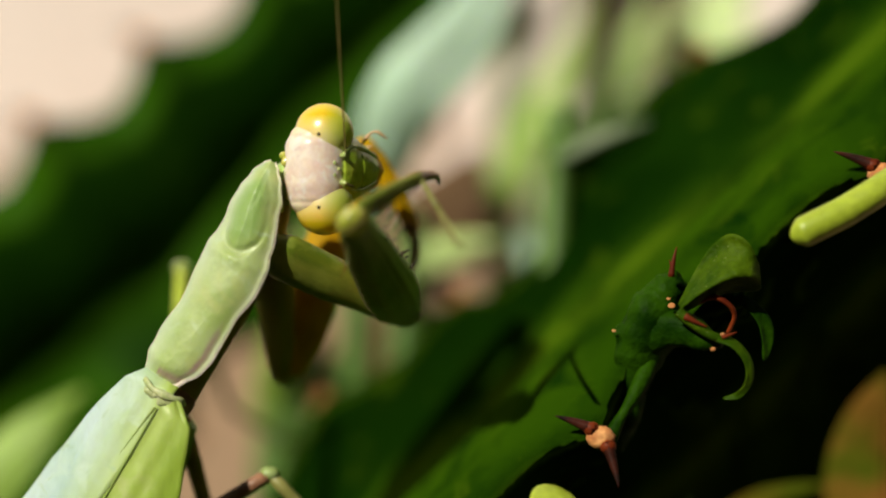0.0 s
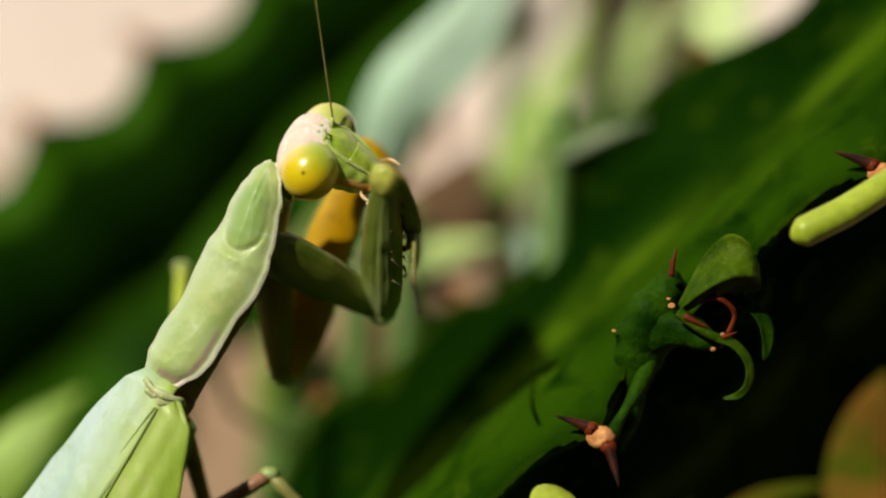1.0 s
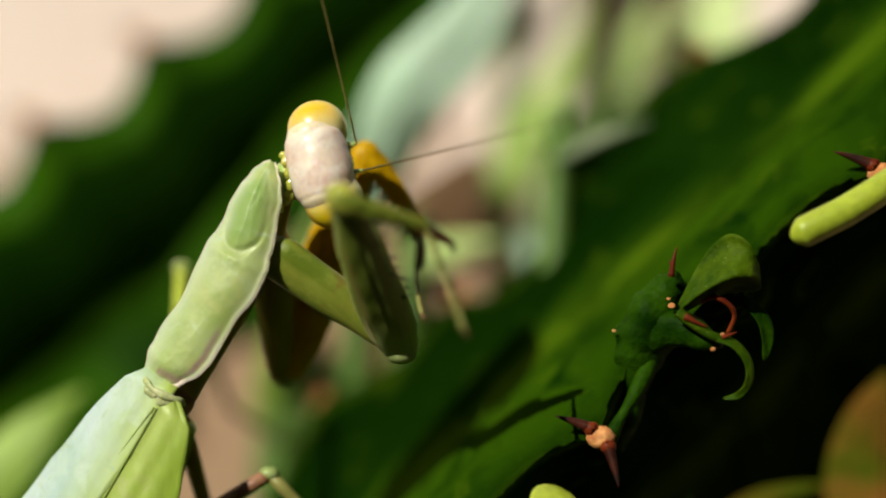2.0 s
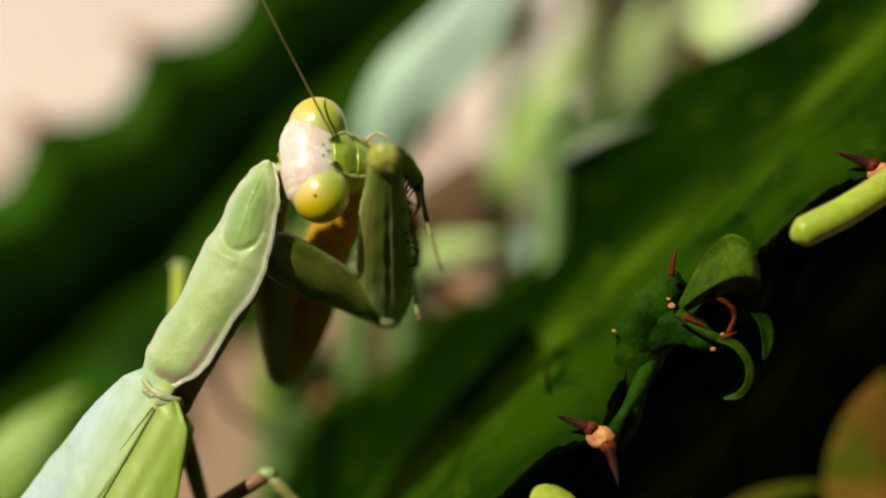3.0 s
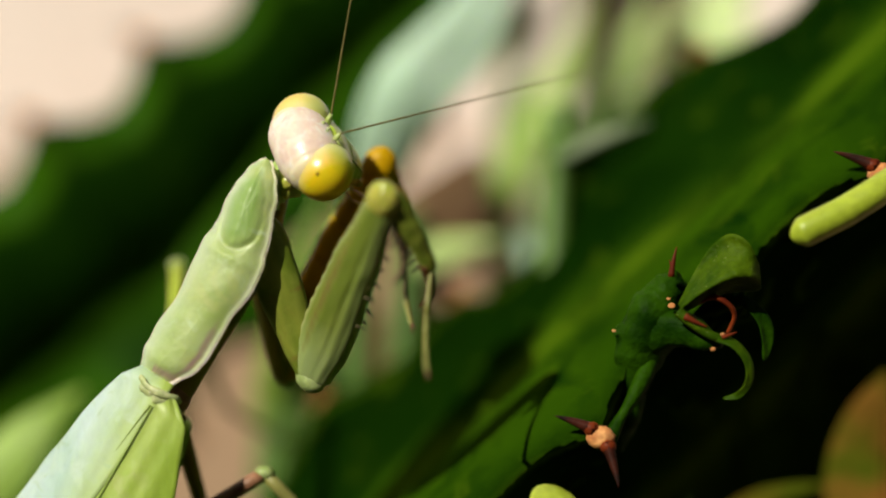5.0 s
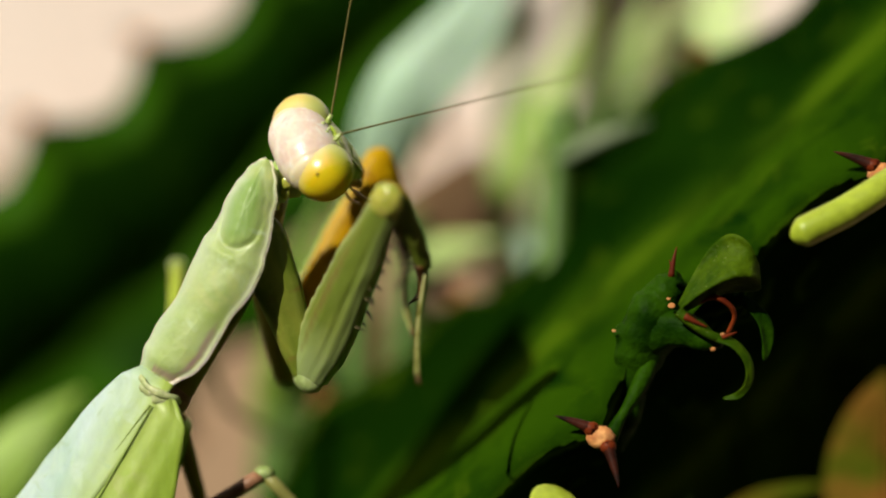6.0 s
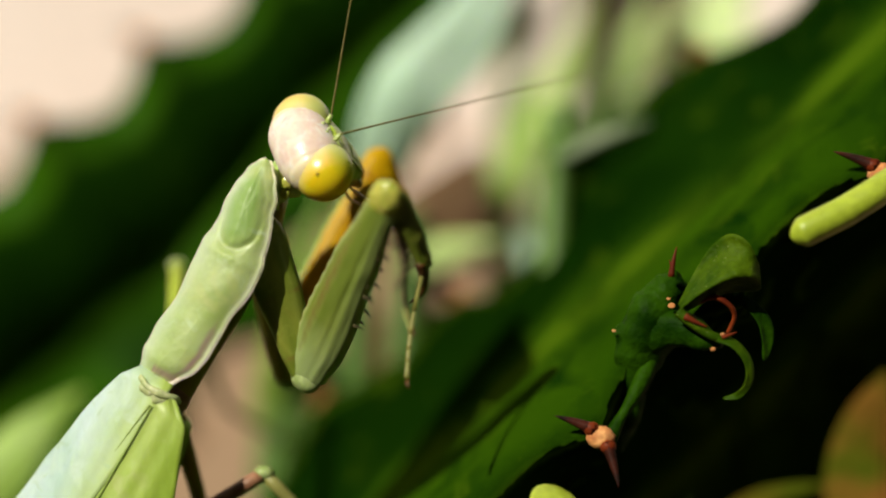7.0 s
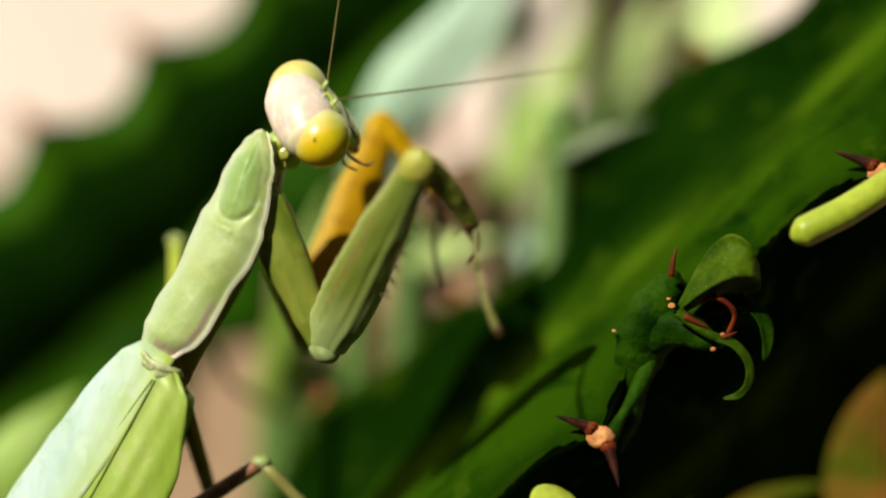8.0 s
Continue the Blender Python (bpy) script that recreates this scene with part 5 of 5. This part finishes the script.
NEAR_ROWS = [
    (0, -10.20, 0.50, -0.12, -2.34, 5.00, -3.87, -5.21, -7.91, 1.83, -1.37, -4.58, 4.18, 0.93, -9.66, 0.29),
    (0.1, -10.20, 0.50, -0.12, -2.42, 5.32, -3.63, -5.22, -7.57, 2.16, -1.76, -3.96, 4.68, 0.35, -9.19, 0.89),
    (0.2, -10.20, 0.50, -0.12, -2.58, 5.37, -3.89, -5.35, -7.41, 2.13, -2.36, -3.32, 4.51, 0.31, -8.40, 0.86),
    (0.3, -10.20, 0.50, -0.12, -2.45, 5.31, -3.71, -5.13, -7.29, 2.74, -1.90, -3.21, 4.82, 0.29, -7.91, 0.42),
    (0.4, -10.20, 0.50, -0.12, -2.87, 5.64, -4.11, -4.59, -6.33, 3.71, -1.41, -1.89, 4.96, 0.26, -5.54, -0.53),
    (0.5, -10.20, 0.50, -0.12, -2.93, 5.55, -4.32, -3.77, -5.47, 4.91, -1.19, -0.51, 4.51, 0.03, -3.86, -1.28),
    (0.6, -10.20, 0.50, -0.12, -3.28, 6.11, -4.20, -3.63, -4.76, 5.24, -1.29, 0.16, 3.91, -0.28, -4.22, -1.20),
    (0.7, -10.20, 0.50, -0.12, -3.87, 7.07, -3.70, -2.99, -4.53, 4.79, -1.52, 0.26, 2.29, -0.92, -5.57, -1.16),
    (0.8, -10.20, 0.50, -0.12, -3.97, 7.24, -3.56, -3.00, -4.68, 4.47, -1.63, -0.11, 1.53, -1.42, -6.31, -1.26),
    (1, -10.20, 0.50, -0.12, -3.85, 7.13, -3.56, -3.21, -5.03, 4.13, -1.63, -0.60, 1.09, -1.73, -6.75, -1.81),
    (1.3, -10.20, 0.50, -0.12, -4.18, 7.24, -3.91, -3.13, -4.65, 4.14, -1.70, -0.01, 1.36, -1.65, -5.87, -2.08),
    (1.4, -10.20, 0.50, -0.12, -4.00, 7.03, -3.99, -3.09, -4.84, 4.12, -1.57, -0.20, 1.37, -1.53, -6.30, -1.64),
    (1.5, -10.20, 0.50, -0.12, -2.78, 5.02, -4.65, -4.96, -7.61, 1.90, -0.62, -4.27, 3.07, 0.77, -9.14, -1.47),
    (1.6, -10.20, 0.50, -0.12, -1.89, 2.99, -4.68, -6.21, -8.82, 2.34, -0.38, -8.82, 2.98, 2.87, -12.32, -1.86),
    (1.7, -10.20, 0.50, -0.12, -2.13, 0.50, -6.23, -6.50, -10.07, 2.52, -0.61, -10.05, 1.05, 1.83, -11.87, -5.03),
    (2.8, -10.33, 0.50, -0.12, -3.13, 5.54, -4.46, -3.64, -5.39, 4.91, -1.40, -0.32, 4.09, 0.03, -4.25, -1.27),
    (2.9, -10.33, 0.50, -0.12, -3.28, 5.87, -4.30, -3.38, -4.61, 5.57, -1.37, 0.44, 4.24, 0.05, -3.37, -1.21),
    (3, -10.32, 0.50, -0.12, -3.55, 6.47, -3.93, -3.26, -4.47, 5.42, -1.40, 0.62, 4.03, -0.20, -3.85, -0.95),
    (3.1, -10.32, 0.50, -0.12, -3.84, 6.85, -3.82, -3.00, -4.75, 4.67, -1.55, 0.23, 2.54, -1.00, -5.54, -1.02),
    (3.3, -10.31, 0.50, -0.12, -4.60, 7.51, -3.91, -3.01, -4.28, 4.21, -1.70, 0.55, 1.70, -1.49, -5.84, -0.62),
    (3.6, -10.31, 0.50, -0.12, -4.48, 7.29, -4.11, -3.29, -4.70, 3.77, -1.82, 0.54, 2.44, -1.38, -5.16, -1.24),
    (3.7, -10.33, 0.50, -0.12, -4.41, 6.66, -4.92, -3.87, -5.55, 2.70, -1.63, -0.44, 3.19, -0.94, -5.22, -1.59),
    (3.8, -10.34, 0.50, -0.12, -4.58, 6.39, -5.43, -4.87, -5.67, 2.44, -0.79, -1.84, 2.67, 0.26, -6.75, -1.91),
    (3.9, -10.35, 0.50, -0.12, -5.42, 5.82, -6.71, -4.55, -5.53, 2.11, -0.63, -1.73, 0.86, -0.13, -7.04, -3.36),
    (4, -10.37, 0.50, -0.12, -5.93, 5.95, -6.95, -4.36, -5.10, 2.15, -0.30, -1.69, 0.36, 0.03, -8.09, -1.90),
    (4.1, -10.72, 0.50, 0.65, -6.57, 4.20, -7.41, -3.77, -5.46, 2.89, -0.53, -2.76, -0.78, 0.90, -6.64, -6.18),
    (4.2, -11.09, 0.50, 1.47, -6.90, 0.50, -7.42, -3.46, -8.93, 2.91, -0.47, -6.13, -0.91, 0.28, -9.68, -6.66),
    (4.3, -11.12, 0.50, 1.51, -7.22, 1.19, -7.46, -3.28, -7.83, 3.05, -0.62, -4.95, -0.94, -0.13, -8.24, -6.87),
    (4.7, -11.14, 0.50, 1.53, -7.78, 1.88, -7.57, -3.23, -6.59, 3.14, -0.62, -4.05, -1.11, -0.71, -7.35, -7.06),
    (5.8, -11.15, 0.50, 1.53, -8.02, 2.26, -7.59, -2.98, -6.16, 2.95, -0.95, -3.01, -1.22, -1.26, -6.71, -6.92),
    (6.4, -11.16, 0.50, 1.53, -8.13, 2.40, -7.59, -2.99, -5.83, 3.05, -0.98, -2.39, -0.89, -2.04, -2.40, -7.60),
    (7.6, -11.17, 0.50, 1.53, -8.20, 2.48, -7.60, -3.05, -5.55, 3.19, -1.12, -2.68, -1.22, -2.18, -5.02, -7.52),
    (7.7, -11.15, 0.50, 1.57, -8.11, 2.11, -7.61, -2.76, -6.06, 2.98, -0.94, -2.93, -1.30, -1.92, -5.47, -7.53),
    (7.8, -11.14, 0.50, 1.76, -7.92, 2.14, -7.35, -2.24, -5.95, 3.11, -0.39, -2.58, -0.95, -1.04, -5.22, -7.19),
    (7.9, -11.10, 0.50, 2.46, -7.50, 1.57, -6.59, -1.49, -5.86, 4.18, 0.70, -2.22, 0.53, 1.24, -3.99, -6.01),
    (8, -11.04, 0.50, 3.29, -7.07, 0.50, -5.80, -1.26, -7.14, 4.94, 1.83, -4.08, 1.41, 3.10, -7.03, -4.59),
]
FAR_ROWS = [
    (0, -10.24, 3.00, 0.48, -9.78, 8.58, -7.56, -4.78, 8.36, 5.95, -1.73, 9.24, 1.34, -1.53, 4.75, -3.75),
    (1.4, -10.24, 3.00, 0.48, -9.84, 8.57, -7.57, -4.61, 8.34, 6.06, -1.53, 9.37, 1.50, -1.32, 4.90, -3.62),
    (1.7, -10.24, 3.00, 0.48, -9.84, 8.48, -7.63, -4.59, 6.86, 5.68, -1.35, 7.90, 1.23, -1.14, 3.38, -3.84),
    (2.8, -10.37, 3.00, 0.48, -9.95, 8.49, -7.62, -4.75, 6.59, 5.67, -1.68, 7.75, 1.13, -1.48, 3.23, -3.95),
    (3.6, -10.35, 3.00, 0.48, -10.02, 8.48, -7.63, -4.60, 8.26, 5.87, -1.42, 9.34, 1.39, -1.23, 4.87, -3.73),
    (4, -10.41, 3.00, 0.48, -9.95, 8.38, -7.69, -4.21, 5.23, 5.13, -1.33, 6.54, 0.51, -1.14, 1.96, -4.52),
    (4.3, -10.49, 3.00, 0.62, -9.66, 8.15, -7.68, -3.88, 5.47, 5.23, -1.92, 7.83, 0.55, -1.72, 3.28, -4.50),
    (4.7, -10.51, 3.00, 0.64, -9.66, 8.13, -7.67, -3.82, 5.57, 5.24, -2.06, 8.13, 0.58, -1.86, 3.56, -4.46),
    (5.8, -10.52, 3.00, 0.64, -9.58, 8.09, -7.69, -3.81, 9.79, 5.39, -2.08, 11.00, 0.20, -1.88, 6.53, -4.92),
    (7.6, -10.54, 3.00, 0.64, -9.58, 8.08, -7.69, -3.81, 9.78, 5.39, -2.08, 10.99, 0.20, -1.88, 6.52, -4.92),
    (7.8, -10.51, 3.00, 0.87, -9.52, 8.19, -7.39, -3.65, 10.67, 5.52, -1.23, 12.88, 0.98, -1.04, 8.46, -4.18),
    (8, -10.41, 3.00, 2.41, -8.40, 8.45, -5.48, -3.69, 12.04, 7.65, -0.22, 12.10, 3.21, -0.03, 7.71, -1.97),
]
ANTENNA_ROWS = [
    (0, 0.30, 0.90, -0.10, -0.04, -0.35, 1.00),
    (0.6, 0.30, 0.90, -0.10, -0.05, -0.20, 1.00),
    (1, 0.40, 0.90, -0.20, -0.13, -0.10, 1.00),
    (1.4, 0.40, 0.90, -0.20, -0.26, -0.10, 1.00),
    (1.5, 0.50, 0.80, 0.00, -0.27, -0.10, 1.00),
    (1.6, 0.85, 0.50, 0.25, 0.00, -0.20, 1.00),
    (1.7, 0.80, 0.60, 0.40, -0.05, -0.20, 1.00),
    (2.8, 0.30, 0.90, -0.10, -0.50, -0.30, 1.00),
    (3.1, 0.40, 0.90, -0.20, -0.50, -0.10, 1.00),
    (3.5, 0.40, 0.90, -0.20, -0.50, -0.10, 1.00),
    (3.7, 0.40, 0.90, -0.20, -0.30, -0.10, 1.00),
    (3.8, 0.50, 0.80, 0.00, -0.10, -0.10, 1.00),
    (3.9, 0.85, 0.50, 0.12, 0.30, -0.10, 1.00),
    (4, 0.85, 0.50, 0.15, 0.80, -0.10, 1.00),
    (4.1, 0.85, 0.50, 0.18, 0.35, -0.10, 1.00),
    (4.5, 0.85, 0.50, 0.24, 0.17, -0.10, 1.00),
    (7.6, 0.85, 0.50, 0.23, 0.17, -0.10, 1.00),
    (8, 0.85, 0.50, 0.14, 0.14, -0.10, 1.00),
]


def mix_row(rows, t):
    """A row of numbers at time t, read linearly between the given rows."""
    for p, q in zip(rows, rows[1:]):
        if t <= q[0]:
            k = (t - p[0]) / (q[0] - p[0])
            return [x + (y - x) * k for x, y in zip(p, q)]
    return list(rows[-1])


def body_pose(t):
    """Where the whole body stands: shift in mm and lean in degrees about its base."""
    _, dx, dy, dz, lean, tip = mix_row(BODY_ROWS, t)
    return Matrix.Translation((ROOT + Vector((dx, dy, dz))) * MM + Vector((0, 0, EYE))) @ pose(0, 0, 0, tip, lean, 0)


def local(t, p):
    return body_pose(t).inverted() @ (Vector(p) * MM + Vector((0, 0, EYE)))


def limb(a, b, hint):
    """A segment's pose: from a to b, spiny side towards hint."""
    z = (b - a).normalized()
    x = (hint - z * hint.dot(z)).normalized()
    y = z.cross(x)
    m = Matrix((x, y, z)).transposed().to_4x4()
    return Matrix.Translation(a) @ m


def flat(v, depth):
    """The same way, with its part across the view lessened."""
    return Vector((v.x, v.y * depth, v.z))


def head_pose(t, c, a, m):
    rot = body_pose(t).to_3x3().inverted()
    x = (rot @ Vector(a)).normalized()
    z = -(rot @ Vector(m))
    z = (z - x * x.dot(z)).normalized()
    y = z.cross(x)
    return Matrix.Translation(local(t, c)) @ Matrix((x, y, z)).transposed().to_4x4()


def motions():
    times = sorted({r[0] for r in BODY_ROWS + HEAD_ROWS + NEAR_ROWS})
    walk(mantis, [(t, body_pose(t)) for t in times])
    walk(HEAD, [(r[0], head_pose(r[0], r[1:4], r[4:7], r[7:10])) for r in HEAD_ROWS])
    # the middle leg keeps to its foothold while the body rises
    walk(STANDING, [(t, pose(-0.3 * MM * dz, 0, -0.67 * MM * dz)) for t, dx, dy, dz, lean, tip in BODY_ROWS])
    for segs, rows in ((NEAR, NEAR_ROWS), (FAR, FAR_ROWS)):
        keys = [[], [], [], []]
        for r in rows:
            t = r[0]
            C, T, K, E, F = [local(t, r[i:i + 3]) for i in (1, 4, 7, 10, 13)]
            keys[0].append((t, limb(C, T, flat(K - T, 0.4))))
            keys[1].append((t, limb(T, K, flat(E - K, 0.15))))
            keys[2].append((t, limb(K, E, T - K)))
            keys[3].append((t, limb(E, F, T - K)))
        for ob, k in zip(segs, keys):
            walk(ob, k)
    # the false pupil always faces the viewer, so it wanders over the turning eye
    for ob, sg in zip(SPOTS, (1, -1)):
        keys = []
        for r in HEAD_ROWS:
            hp = body_pose(r[0]) @ head_pose(r[0], r[1:4], r[4:7], r[7:10])
            w = hp.to_3x3().inverted() @ Vector((-0.22, -0.97, -0.06)).normalized()
            n = Vector((1.75 ** 2 * w.x, 1.78 ** 2 * w.y, 1.66 ** 2 * w.z))
            n /= math.sqrt(w.dot(n))
            keys.append((r[0], Matrix.Translation((Vector((2.15 * sg, -0.2, 0.15)) + n) * MM)))
        walk(ob, keys)
    for ob, sg, col in ((FEELERS[0], 1, 1), (FEELERS[1], -1, 4)):
        keys = []
        for r in HEAD_ROWS:
            t = r[0]
            hp = body_pose(t) @ head_pose(t, r[1:4], r[4:7], r[7:10])
            w = hp.to_3x3().inverted() @ Vector(mix_row(ANTENNA_ROWS, t)[col:col + 3]).normalized()
            keys.append((t, Matrix.Translation(Vector((0.85 * sg, 1.8, 0.65)) * MM) @ Vector((0, 0, 1)).rotation_difference(w).to_matrix().to_4x4()))
        walk(ob, keys)


motions()
